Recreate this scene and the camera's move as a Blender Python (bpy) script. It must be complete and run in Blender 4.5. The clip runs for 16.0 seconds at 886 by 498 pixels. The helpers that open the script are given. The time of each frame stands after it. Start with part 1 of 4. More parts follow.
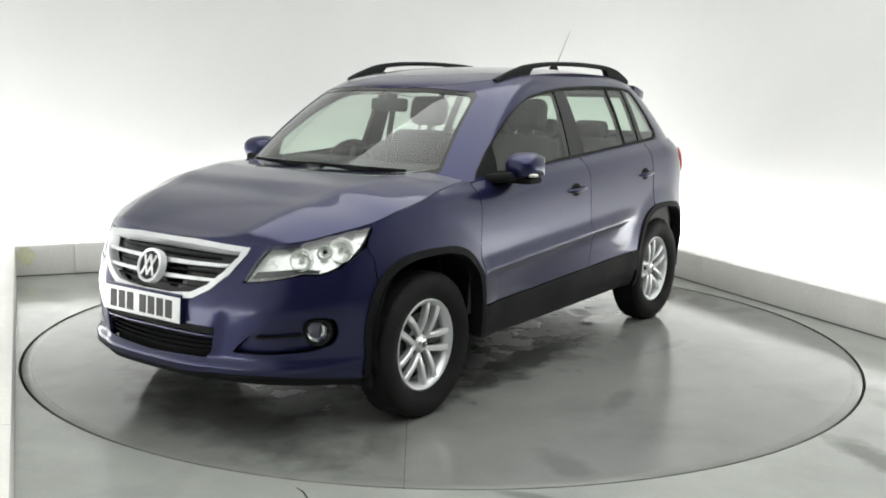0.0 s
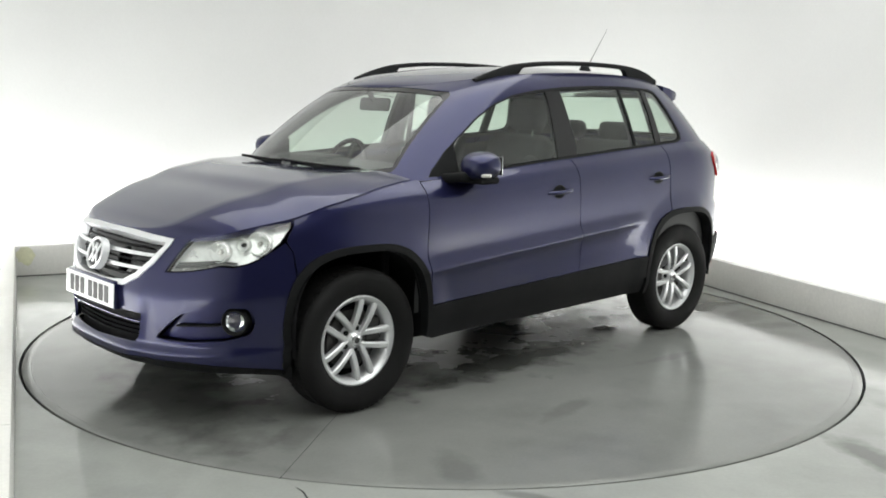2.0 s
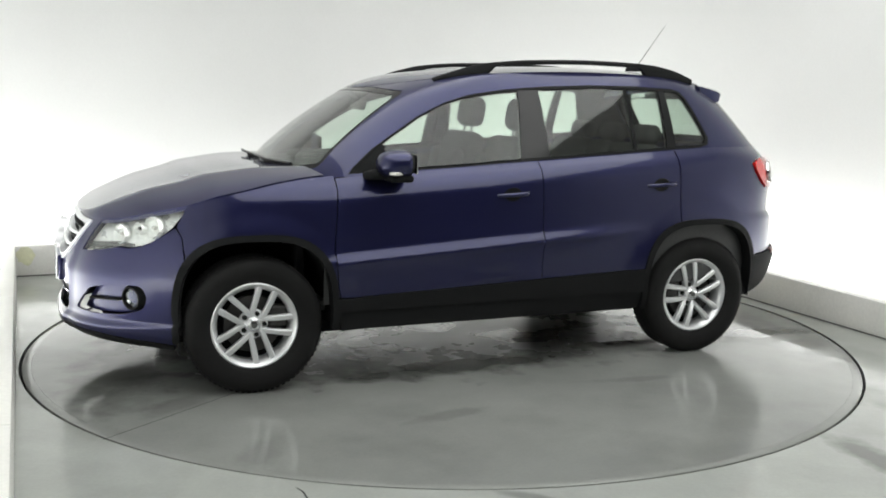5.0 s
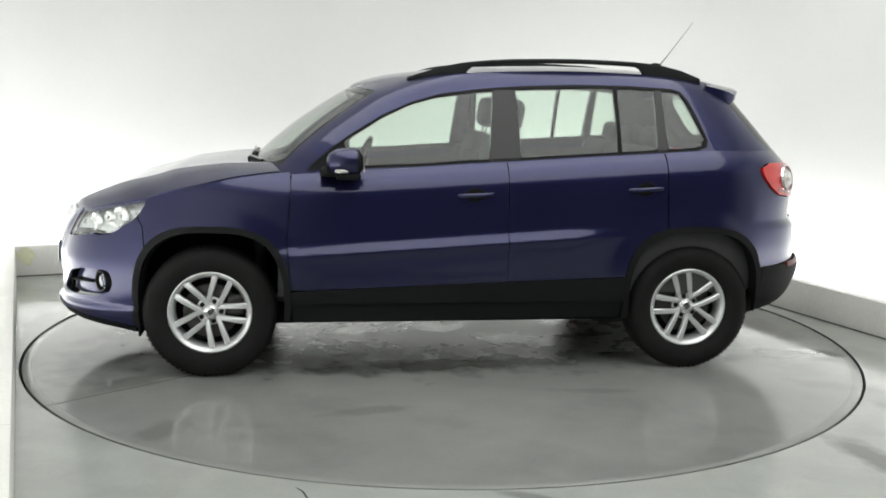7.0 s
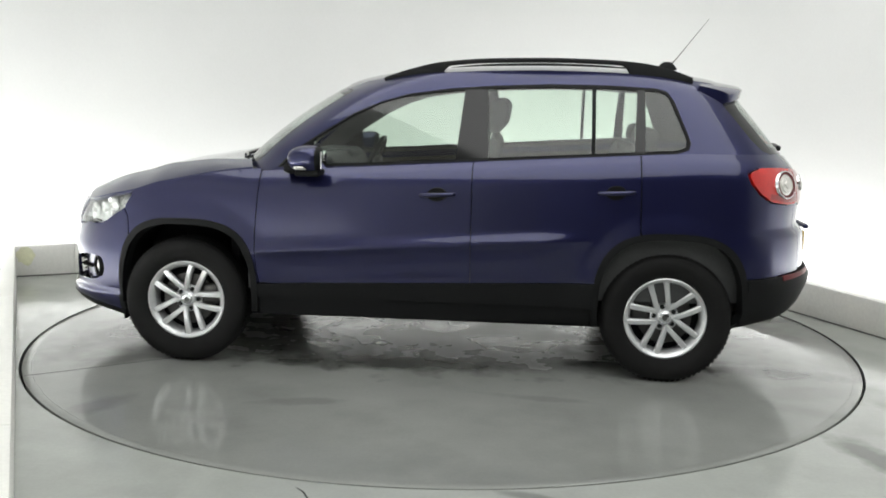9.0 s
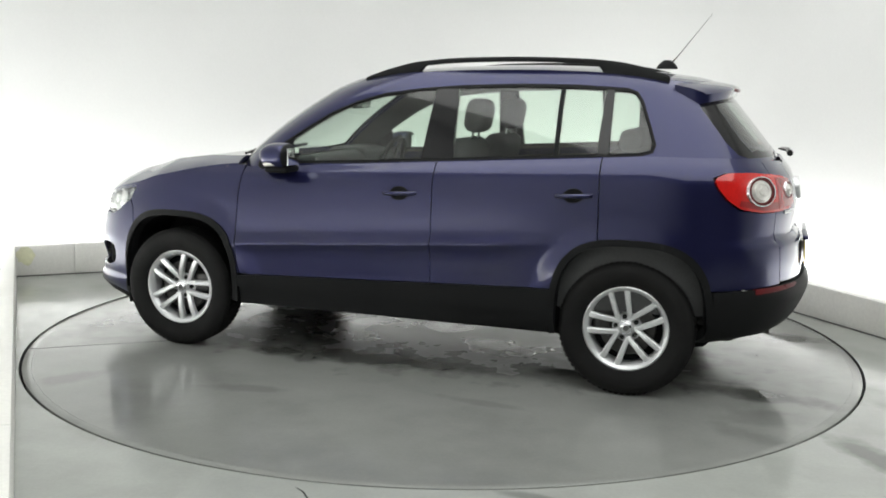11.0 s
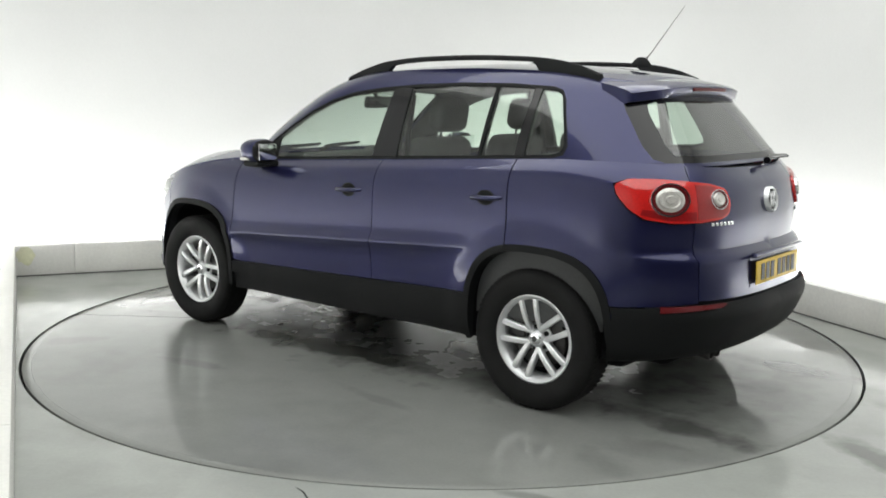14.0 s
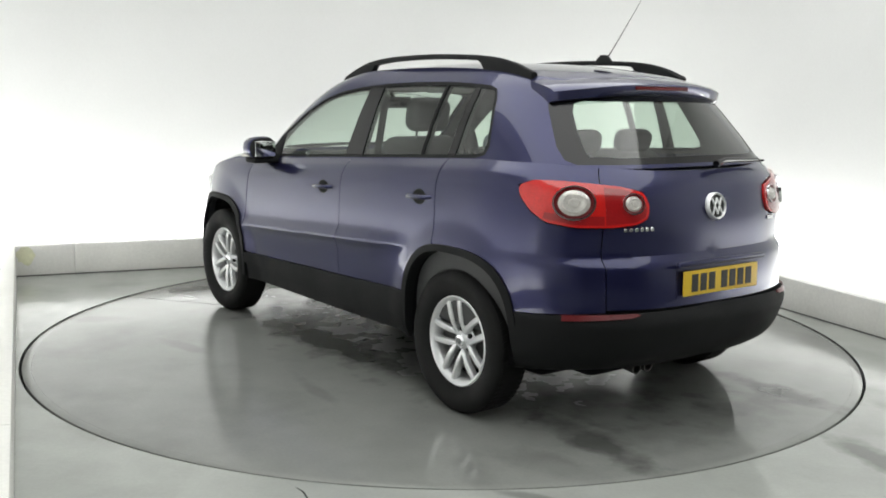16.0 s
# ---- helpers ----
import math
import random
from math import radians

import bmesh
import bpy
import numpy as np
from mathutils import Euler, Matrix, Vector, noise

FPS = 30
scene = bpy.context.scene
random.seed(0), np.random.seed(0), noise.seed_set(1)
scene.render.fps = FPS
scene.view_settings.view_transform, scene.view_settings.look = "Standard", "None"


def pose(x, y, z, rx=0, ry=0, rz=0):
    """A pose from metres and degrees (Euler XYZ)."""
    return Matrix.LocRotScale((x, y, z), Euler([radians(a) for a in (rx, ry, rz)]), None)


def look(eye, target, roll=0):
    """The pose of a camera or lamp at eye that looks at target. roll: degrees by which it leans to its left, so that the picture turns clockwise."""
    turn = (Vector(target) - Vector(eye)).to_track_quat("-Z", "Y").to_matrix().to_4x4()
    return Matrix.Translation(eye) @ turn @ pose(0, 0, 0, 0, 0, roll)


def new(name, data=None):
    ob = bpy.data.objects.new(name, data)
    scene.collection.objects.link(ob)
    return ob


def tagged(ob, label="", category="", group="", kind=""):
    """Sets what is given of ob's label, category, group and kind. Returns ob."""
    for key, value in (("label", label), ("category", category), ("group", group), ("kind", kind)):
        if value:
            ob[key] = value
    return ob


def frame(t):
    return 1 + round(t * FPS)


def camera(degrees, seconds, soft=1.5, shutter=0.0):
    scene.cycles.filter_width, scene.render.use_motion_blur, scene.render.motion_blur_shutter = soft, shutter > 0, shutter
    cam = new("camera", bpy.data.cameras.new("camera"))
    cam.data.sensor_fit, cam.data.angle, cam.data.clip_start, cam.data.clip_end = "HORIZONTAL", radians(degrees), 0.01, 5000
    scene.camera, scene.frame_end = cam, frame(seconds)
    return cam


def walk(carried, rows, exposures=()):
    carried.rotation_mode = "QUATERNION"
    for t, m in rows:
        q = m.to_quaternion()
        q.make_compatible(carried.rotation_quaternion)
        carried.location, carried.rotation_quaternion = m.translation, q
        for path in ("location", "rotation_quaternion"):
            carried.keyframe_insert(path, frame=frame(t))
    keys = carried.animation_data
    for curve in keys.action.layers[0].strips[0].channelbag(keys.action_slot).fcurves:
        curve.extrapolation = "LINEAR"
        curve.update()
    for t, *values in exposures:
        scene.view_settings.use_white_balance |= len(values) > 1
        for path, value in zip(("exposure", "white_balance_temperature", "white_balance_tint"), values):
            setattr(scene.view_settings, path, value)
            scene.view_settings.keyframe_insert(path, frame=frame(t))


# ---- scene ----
from mathutils.geometry import delaunay_2d_cdt

# camera: it stands still before the turntable
cam = camera(48.49, 16.0, soft=1.8)
EYE = (0.0, -6.038, 1.522)
AIM = (-0.0084, 0.0, 0.535)
walk(cam, [(0.0, look(EYE, AIM, 1.09)), (16.0, look(EYE, AIM, 1.09))])

# ---- light ----
ROOM = 23.3                                   # the studio stands askew to the camera
LEFT, RIGHT, BACK = -2.475, 2.60, 2.725       # inner faces of the low wall
GAP = 0.55                                    # light trough behind the low wall
FRONT = -9.0
TALL = 3.6
room_turn = pose(0, 0, 0, 0, 0, ROOM)

world = bpy.data.worlds.new("world")
scene.world = world
world.use_nodes = True
world.node_tree.nodes["Background"].inputs["Color"].default_value = (0.9, 0.95, 1.0, 1)
world.node_tree.nodes["Background"].inputs["Strength"].default_value = 0.02
scene.view_settings.exposure = -0.15


def area_lamp(name, m, sx, sy, watts, color=(1, 1, 1)):
    d = bpy.data.lights.new(name, "AREA")
    d.shape, d.size, d.size_y, d.energy, d.color = "RECTANGLE", sx, sy, watts, color
    ob = new(name, d)
    ob.matrix_world = m
    return ob


TROUGH = 11.5     # watts a metre of strip
CEIL = 158.0
W_LR, D_LR = RIGHT - LEFT, BACK - FRONT
mid_x, mid_y = (LEFT + RIGHT) / 2, (BACK - 3.2) / 2
# strips behind the low wall, facing up and out onto the backdrop
area_lamp("trough_lamp_back", room_turn @ pose(mid_x, BACK + GAP - .20, 0.10, 171, 0, 0), W_LR + 0.6, 0.10, TROUGH * (W_LR + .6), (1, 1, .985))
area_lamp("trough_lamp_side", room_turn @ pose(RIGHT + GAP - .20, mid_y, 0.10, 171, 0, -90), 5.9, 0.10, TROUGH * 5.9, (1, 1, .985))
area_lamp("trough_lamp_near", room_turn @ pose(LEFT - GAP + .20, mid_y, 0.10, 171, 0, 90), 5.9, 0.10, TROUGH * 5.9, (1, 1, .985))
# softboxes under the ceiling
area_lamp("ceiling_lamp", room_turn @ pose(0, -2.9, TALL - 0.16), 4.4, 6.6, CEIL, (0.985, 1, 0.98))


# ---- materials ----
def mat(name, color, rough=0.5, metal=0.0, grain=0.0, scale=40.0, blotch=0.0, big=3.0, bump=0.0, coat=0.0, spec=0.5, coat_rough=0.03):
    """A painted, moulded or metal surface with fine grain, larger blotches and relief."""
    m = bpy.data.materials.new(name)
    m.use_nodes = True
    nt = m.node_tree
    b = nt.nodes["Principled BSDF"]
    b.inputs["Base Color"].default_value = (*color, 1)
    b.inputs["Roughness"].default_value = rough
    b.inputs["Metallic"].default_value = metal
    b.inputs["Coat Weight"].default_value = coat
    b.inputs["Coat Roughness"].default_value = coat_rough
    b.inputs["Specular IOR Level"].default_value = spec
    if grain or blotch or bump:
        tc = nt.nodes.new("ShaderNodeTexCoord")
        fine, wide = nt.nodes.new("ShaderNodeTexNoise"), nt.nodes.new("ShaderNodeTexNoise")
        fine.inputs["Scale"].default_value, wide.inputs["Scale"].default_value = scale, big
        fine.inputs["Detail"].default_value = wide.inputs["Detail"].default_value = 5
        nt.links.new(tc.outputs["Object"], fine.inputs["Vector"])
        nt.links.new(tc.outputs["Object"], wide.inputs["Vector"])
        sa, sb = nt.nodes.new("ShaderNodeMapRange"), nt.nodes.new("ShaderNodeMapRange")
        for s, n, amount in ((sa, fine, grain), (sb, wide, blotch)):
            s.inputs["From Min"].default_value, s.inputs["From Max"].default_value = 0.3, 0.7
            s.inputs["To Min"].default_value, s.inputs["To Max"].default_value = 1 - amount, 1 + amount
            nt.links.new(n.outputs["Fac"], s.inputs["Value"])
        mul = nt.nodes.new("ShaderNodeMath")
        mul.operation = "MULTIPLY"
        nt.links.new(sa.outputs[0], mul.inputs[0])
        nt.links.new(sb.outputs[0], mul.inputs[1])
        tint = nt.nodes.new("ShaderNodeVectorMath")
        tint.operation = "SCALE"
        tint.inputs[0].default_value = color
        nt.links.new(mul.outputs[0], tint.inputs["Scale"])
        nt.links.new(tint.outputs[0], b.inputs["Base Color"])
        rmul = nt.nodes.new("ShaderNodeMath")
        rmul.operation = "MULTIPLY"
        rmul.inputs[1].default_value = rough
        nt.links.new(sb.outputs[0], rmul.inputs[0])
        nt.links.new(rmul.outputs[0], b.inputs["Roughness"])
        if bump:
            bp = nt.nodes.new("ShaderNodeBump")
            bp.inputs["Strength"].default_value, bp.inputs["Distance"].default_value = bump, 0.002
            nt.links.new(fine.outputs["Fac"], bp.inputs["Height"])
            nt.links.new(bp.outputs[0], b.inputs["Normal"])
    return m


def glass(name, tint, f0=0.085, rough=0.0, steep=4.0):
    """A clear pane: tinted transparency with a gloss that grows to the edge."""
    m = bpy.data.materials.new(name)
    m.use_nodes = True
    nt = m.node_tree
    nt.nodes.remove(nt.nodes["Principled BSDF"])
    tr, gl, mx, lw = (nt.nodes.new("ShaderNode" + k) for k in ("BsdfTransparent", "BsdfGlossy", "MixShader", "LayerWeight"))
    power, ramp = nt.nodes.new("ShaderNodeMath"), nt.nodes.new("ShaderNodeMapRange")
    power.operation, power.inputs[1].default_value = "POWER", steep
    ramp.inputs["To Min"].default_value, ramp.inputs["To Max"].default_value = f0, 1.0
    lw.inputs["Blend"].default_value = 0.5
    tr.inputs["Color"].default_value = (*tint, 1)
    gl.inputs["Roughness"].default_value = rough
    nt.links.new(lw.outputs["Facing"], power.inputs[0])
    nt.links.new(power.outputs[0], ramp.inputs["Value"])
    nt.links.new(ramp.outputs[0], mx.inputs[0])
    nt.links.new(tr.outputs[0], mx.inputs[1])
    nt.links.new(gl.outputs[0], mx.inputs[2])
    nt.links.new(mx.outputs[0], nt.nodes["Material Output"].inputs["Surface"])
    return m


def glow(name, color, strength):
    m = bpy.data.materials.new(name)
    m.use_nodes = True
    b = m.node_tree.nodes["Principled BSDF"]
    b.inputs["Base Color"].default_value = (*color, 1)
    b.inputs["Emission Color"].default_value = (*color, 1)
    b.inputs["Emission Strength"].default_value = strength
    return m


def floor_paint(name, color, streaks):
    """Worn grey floor paint, damp in places: darker and glossier where wet, with scuffs; streaks can also carry painted
    shade.
    """
    m = bpy.data.materials.new(name)
    m.use_nodes = True
    nt = m.node_tree
    N, L = nt.nodes, nt.links
    b = N["Principled BSDF"]
    tc = N.new("ShaderNodeTexCoord")

    def noise_at(scale, detail=5, stretch=(1, 1, 1), turn=0.0):
        mp = N.new("ShaderNodeMapping")
        mp.inputs["Scale"].default_value = stretch
        mp.inputs["Rotation"].default_value = (0, 0, turn)
        L.new(tc.outputs["Object"], mp.inputs["Vector"])
        n = N.new("ShaderNodeTexNoise")
        n.inputs["Scale"].default_value, n.inputs["Detail"].default_value = scale, detail
        L.new(mp.outputs[0], n.inputs["Vector"])
        return n.outputs["Fac"]

    def ramp(x, a, c, lo, hi):
        r = N.new("ShaderNodeMapRange")
        r.inputs["From Min"].default_value, r.inputs["From Max"].default_value = a, c
        r.inputs["To Min"].default_value, r.inputs["To Max"].default_value = lo, hi
        L.new(x, r.inputs["Value"])
        return r.outputs[0]

    def times(x, y):
        k = N.new("ShaderNodeMath")
        k.operation = "MULTIPLY"
        L.new(x, k.inputs[0])
        L.new(y, k.inputs[1])
        return k.outputs[0]

    wide, mid, fine = noise_at(0.9), noise_at(4.0), noise_at(60.0)
    shade = times(times(ramp(wide, .3, .7, .92, 1.06), ramp(mid, .3, .7, .95, 1.04)), ramp(fine, .3, .7, .97, 1.03))
    wet = ramp(noise_at(1.7, 5), .48, .68, 1.0, .84)
    shade = times(shade, wet)
    blur = noise_at(6.0, 6)
    gloss = ramp(noise_at(2.6, 4), .50, .66, 1.0, .6)
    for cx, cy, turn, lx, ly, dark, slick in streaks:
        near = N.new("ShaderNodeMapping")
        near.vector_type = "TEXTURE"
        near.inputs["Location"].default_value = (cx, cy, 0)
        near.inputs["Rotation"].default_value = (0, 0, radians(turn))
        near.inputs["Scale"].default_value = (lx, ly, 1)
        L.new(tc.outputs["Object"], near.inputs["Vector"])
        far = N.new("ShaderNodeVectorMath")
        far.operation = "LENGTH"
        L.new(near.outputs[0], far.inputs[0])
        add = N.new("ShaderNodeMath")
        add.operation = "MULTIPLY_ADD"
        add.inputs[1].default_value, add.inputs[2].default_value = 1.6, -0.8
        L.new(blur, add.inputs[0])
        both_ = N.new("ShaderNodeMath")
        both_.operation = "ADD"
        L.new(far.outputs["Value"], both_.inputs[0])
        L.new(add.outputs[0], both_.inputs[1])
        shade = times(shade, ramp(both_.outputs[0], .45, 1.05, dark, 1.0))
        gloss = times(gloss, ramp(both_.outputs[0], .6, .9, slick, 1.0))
    tint = N.new("ShaderNodeVectorMath")
    tint.operation = "SCALE"
    tint.inputs[0].default_value = color
    L.new(shade, tint.inputs["Scale"])
    L.new(tint.outputs[0], b.inputs["Base Color"])
    rough = times(times(ramp(wide, .38, .6, .15, .24), ramp(noise_at(1.7, 4), .48, .66, 1.0, .6)), gloss)
    L.new(rough, b.inputs["Roughness"])
    bp = N.new("ShaderNodeBump")
    bp.inputs["Strength"].default_value, bp.inputs["Distance"].default_value = 0.06, 0.004
    L.new(mid, bp.inputs["Height"])
    L.new(bp.outputs[0], b.inputs["Normal"])
    b.inputs["Specular IOR Level"].default_value = 0.4
    return m


PAINT = mat("blue_paint", (0.0165, 0.0182, 0.070), 0.32, 0.65, 0.05, 900, 0.04, 2.0, 0.0, coat=1.0, spec=0.2)
PAINT.node_tree.nodes["Principled BSDF"].inputs["Coat IOR"].default_value = 1.46
BLACK = mat("black_plastic", (0.006, 0.0065, 0.007), 0.68, 0, 0.12, 300, 0.1, 5, 0.15, spec=0.2)
GREYPL = mat("grey_plastic", (0.07, 0.073, 0.07), 0.6, 0, 0.08, 90, 0.1, 5)
GLOSSBLACK = mat("gloss_black", (0.007, 0.007, 0.008), 0.09, 0, 0.05, 80, 0.1, 4, 0, spec=0.45)
RUBBER = mat("tyre_rubber", (0.007, 0.007, 0.007), 0.75, 0, 0.15, 150, 0.15, 6, 0.3, spec=0.25)
ALLOY = mat("silver_alloy", (0.72, 0.73, 0.74), 0.34, 0.6, 0.04, 200, 0.06, 9, 0.0, coat=0.4)
CHROME = mat("chrome", (0.82, 0.83, 0.85), 0.1, 1.0, 0.02, 200, 0.03, 8)
SATIN = mat("satin_chrome", (0.80, 0.81, 0.82), 0.36, 0.55, 0.02, 200, 0.03, 8, coat=0.5)
IRON = mat("brake_iron", (0.07, 0.068, 0.066), 0.45, 0.8, 0.1, 120, 0.15, 8)
LINER = mat("arch_liner", (0.008, 0.008, 0.009), 0.85, 0, 0.2, 90, 0.2, 6, spec=0.1)
CLOTH = mat("seat_cloth", (0.055, 0.056, 0.058), 0.9, 0, 0.1, 90, 0.12, 8)
DASH = mat("dashboard_plastic", (0.045, 0.046, 0.047), 0.6, 0, 0.1, 90, 0.1, 6)
LININGS = mat("grey_lining", (0.32, 0.325, 0.31), 0.9, 0, 0.08, 300, 0.06, 5, 0.1)
DEEPRED = mat("deep_red_lens", (0.30, 0.008, 0.010), 0.12, 0, 0.1, 120, 0.1, 12, 0, coat=1.0)
RED = mat("red_lens", (0.56, 0.014, 0.012), 0.12, 0, 0.1, 120, 0.1, 12, 0, coat=1.0)
DARKRED = mat("dark_red_lens", (0.10, 0.005, 0.007), 0.3, 0, 0.1, 120, 0.1, 12, 0, spec=0.3)
LENSWHITE = mat("frosted_lens", (0.70, 0.68, 0.64), 0.12, 0.35, 0.1, 90, 0.1, 20, 0, coat=1.0)
REFLECTOR = mat("lamp_reflector", (0.93, 0.94, 0.92), 0.28, 0.55, 0.05, 60, 0.08, 15)


def facets(m, scale, deep):
    """Moulded steps across a lamp reflector, their faces turned upwards."""
    nt = m.node_tree
    tc, wave, bp = (nt.nodes.new("ShaderNode" + k) for k in ("TexCoord", "TexWave", "Bump"))
    wave.bands_direction, wave.wave_profile = "Z", "SAW"
    wave.inputs["Scale"].default_value = scale
    bp.inputs["Distance"].default_value = deep
    bp.inputs["Strength"].default_value = 1.0
    bp.invert = True
    nt.links.new(tc.outputs["Object"], wave.inputs["Vector"])
    nt.links.new(wave.outputs["Fac"], bp.inputs["Height"])
    nt.links.new(bp.outputs[0], nt.nodes["Principled BSDF"].inputs["Normal"])


facets(REFLECTOR, 14, .010)
YELLOW = mat("yellow_plate", (0.75, 0.50, 0.03), 0.4, 0, 0.04, 200, 0.05, 8)
WHITEPL = mat("white_plate", (0.78, 0.79, 0.78), 0.4, 0, 0.03, 200, 0.04, 8)
INK = mat("plate_ink", (0.012, 0.012, 0.012), 0.5, 0, 0.05, 200, 0.05, 8)
GLASS = glass("window_glass", (0.78, 0.87, 0.80))
SCREEN = glass("windscreen_glass", (0.80, 0.88, 0.82), 0.06, 0.01, 2.6)
REARGLASS = glass("rear_glass", (0.70, 0.79, 0.72), 0.09, 0.0, 3.0)
LAMPGLASS = glass("lamp_glass", (0.95, 0.97, 0.96), 0.09)
MIRROR = mat("mirror_silver", (0.8, 0.82, 0.82), 0.03, 1.0, 0.01, 50, 0.01, 5)
WALLPAINT = mat("white_backdrop", (0.825, 0.833, 0.822), 0.85, 0, 0.012, 60, 0.02, 0.8, 0.05)
KERBPAINT = mat("low_wall_paint", (0.76, 0.755, 0.72), 0.55, 0, 0.04, 50, 0.05, 2.5, 0.1)
YELLOWED = mat("yellowed_paint", (0.72, 0.72, 0.52), 0.6, 0, 0.06, 30, 0.12, 12, 0.1)
DARKWALL = mat("dark_wall", (0.10, 0.10, 0.10), 0.8, 0, 0.1, 30, 0.1, 1.5, 0.1)
CEILPAINT = mat("ceiling_paint", (0.7, 0.7, 0.69), 0.9, 0, 0.03, 40, 0.05, 1.2, 0.1)
# damp tyre trails and spots on the turntable, and shade painted under the car: x, y, turn, half length, half width,
# shade, gloss
STREAKS_AND_SHADE = ((-1.92, .60, -5, .50, .12, .5, .22), (-2.08, .62, 10, .32, .15, .95, .2), (-1.95, -.74, -3, .45, .11, .45, .25), (.3, .74, 4, .95, .16, .42, .8), (.1, -.75, 0, .95, .15, .5, .6),
           (.54, 1.48, 12, .26, .07, .8, .8), (1.49, 1.68, 60, .24, .10, .78, .8), (1.75, .95, 35, .30, .10, .75, .7), (-.6, 1.25, -8, .30, .05, .85, 1),
           (-1.95, -.32, 90, .36, .14, .8, .2), (-1.72, -1.22, 40, .34, .16, .85, .2), (-.95, .58, 0, .40, .08, .8, .22),
           # first ellipse below: the car's own shade, painted into the deck colour
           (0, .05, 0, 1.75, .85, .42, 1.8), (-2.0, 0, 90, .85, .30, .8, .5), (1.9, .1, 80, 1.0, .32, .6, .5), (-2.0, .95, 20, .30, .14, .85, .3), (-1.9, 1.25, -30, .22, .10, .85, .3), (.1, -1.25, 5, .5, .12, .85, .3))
FLOOR = floor_paint("grey_floor_paint", (0.36, 0.374, 0.352), ((1.85, -2.03, -75, .36, .10, .5, .7), (2.25, -1.2, -70, .5, .16, .72, .6), (.33, -2.50, -18, .14, .04, .65, 1)))
DISC = floor_paint("turntable_paint", (0.228, 0.236, 0.222), STREAKS_AND_SHADE)
FOOT_GAP = mat("foot_gap_shade", (0.09, 0.09, 0.085), 0.8, 0, 0.15, 60, 0.2, 5)
GROOVE = mat("dark_gap", (0.02, 0.022, 0.022), 0.8, 0, 0.1, 40, 0.2, 4)
SOFTBOX = glow("softbox_diffuser", (1, 1, 0.98), 0.1)


# ---- mesh helpers ----
def finish(name, bm, material, parent=None, label="", smooth=True, angle=None):
    me = bpy.data.meshes.new(name)
    bm.normal_update()
    bm.to_mesh(me)
    bm.free()
    me.materials.append(material)
    if smooth:
        me.shade_smooth()
        if angle:
            me.set_sharp_from_angle(angle=radians(angle))
    ob = new(name, me)
    if parent is not None:
        ob.parent = parent
    if label:
        tagged(ob, label)
    return ob


def part(name, bm, material, parent, label="", smooth=True, angle=40):
    return finish(name, bm, material, parent, label, smooth, angle)


def rbox(size, m=None, bevel=0.02, segments=3, bm=None):
    """A box with rounded edges, added to bm."""
    tmp = bmesh.new()
    bmesh.ops.create_cube(tmp, size=1)
    bmesh.ops.scale(tmp, vec=size, verts=tmp.verts)
    if bevel:
        bmesh.ops.bevel(tmp, geom=list(tmp.edges), offset=min(bevel, min(size) * .49), segments=segments, affect="EDGES", profile=0.5)
    if m is not None:
        bmesh.ops.transform(tmp, matrix=m, verts=tmp.verts)
    if bm is None:
        return tmp
    join(bm, tmp)
    return bm


def join(bm, other):
    me = bpy.data.meshes.new("joined")
    other.to_mesh(me)
    other.free()
    bm.from_mesh(me)
    bpy.data.meshes.remove(me)


def tube(points, radius, sides=10, bm=None, closed=False, flat=1.0):
    """A bar of round section along points."""
    bm = bm or bmesh.new()
    pts = [Vector(q) for q in points]
    n, rings = len(pts), []
    for i, q in enumerate(pts):
        a = pts[(i - 1) % n] if closed or i else q
        c = pts[(i + 1) % n] if closed or i < n - 1 else q
        d = (c - a).normalized()
        side = d.cross(Vector((0, 0, 1)))
        side = side.normalized() if side.length > 1e-4 else Vector((0, 1, 0))
        up = side.cross(d)
        r = radius[i] if isinstance(radius, (list, tuple)) else radius
        rings.append([bm.verts.new(q + side * r * math.cos(k * math.tau / sides) + up * r * flat * math.sin(k * math.tau / sides)) for k in range(sides)])
    for i in range(n if closed else n - 1):
        A, B = rings[i], rings[(i + 1) % n]
        for k in range(sides):
            bm.faces.new((A[k], A[(k + 1) % sides], B[(k + 1) % sides], B[k]))
    if not closed:
        bm.faces.new(list(reversed(rings[0])))
        bm.faces.new(rings[-1])
    bmesh.ops.recalc_face_normals(bm, faces=bm.faces)
    return bm


def lathe(profile, sides=48, m=None, bm=None):
    """Turn (radius, height) points round the y axis; height runs along +y."""
    tmp = bmesh.new()
    rings = []
    for r, h in profile:
        if r < 1e-5:
            rings.append([tmp.verts.new((0, h, 0))])
        else:
            rings.append([tmp.verts.new((r * math.cos(k * math.tau / sides), h, r * math.sin(k * math.tau / sides))) for k in range(sides)])
    for A, B in zip(rings, rings[1:]):
        for k in range(sides):
            q = [A[k % len(A)], A[(k + 1) % len(A)], B[(k + 1) % len(B)], B[k % len(B)]]
            q = [v for i, v in enumerate(q) if v not in q[:i]]
            if len(q) > 2:
                tmp.faces.new(q)
    bmesh.ops.recalc_face_normals(tmp, faces=tmp.faces)
    if m is not None:
        bmesh.ops.transform(tmp, matrix=m, verts=tmp.verts)
    if bm is None:
        return tmp
    join(bm, tmp)
    return bm


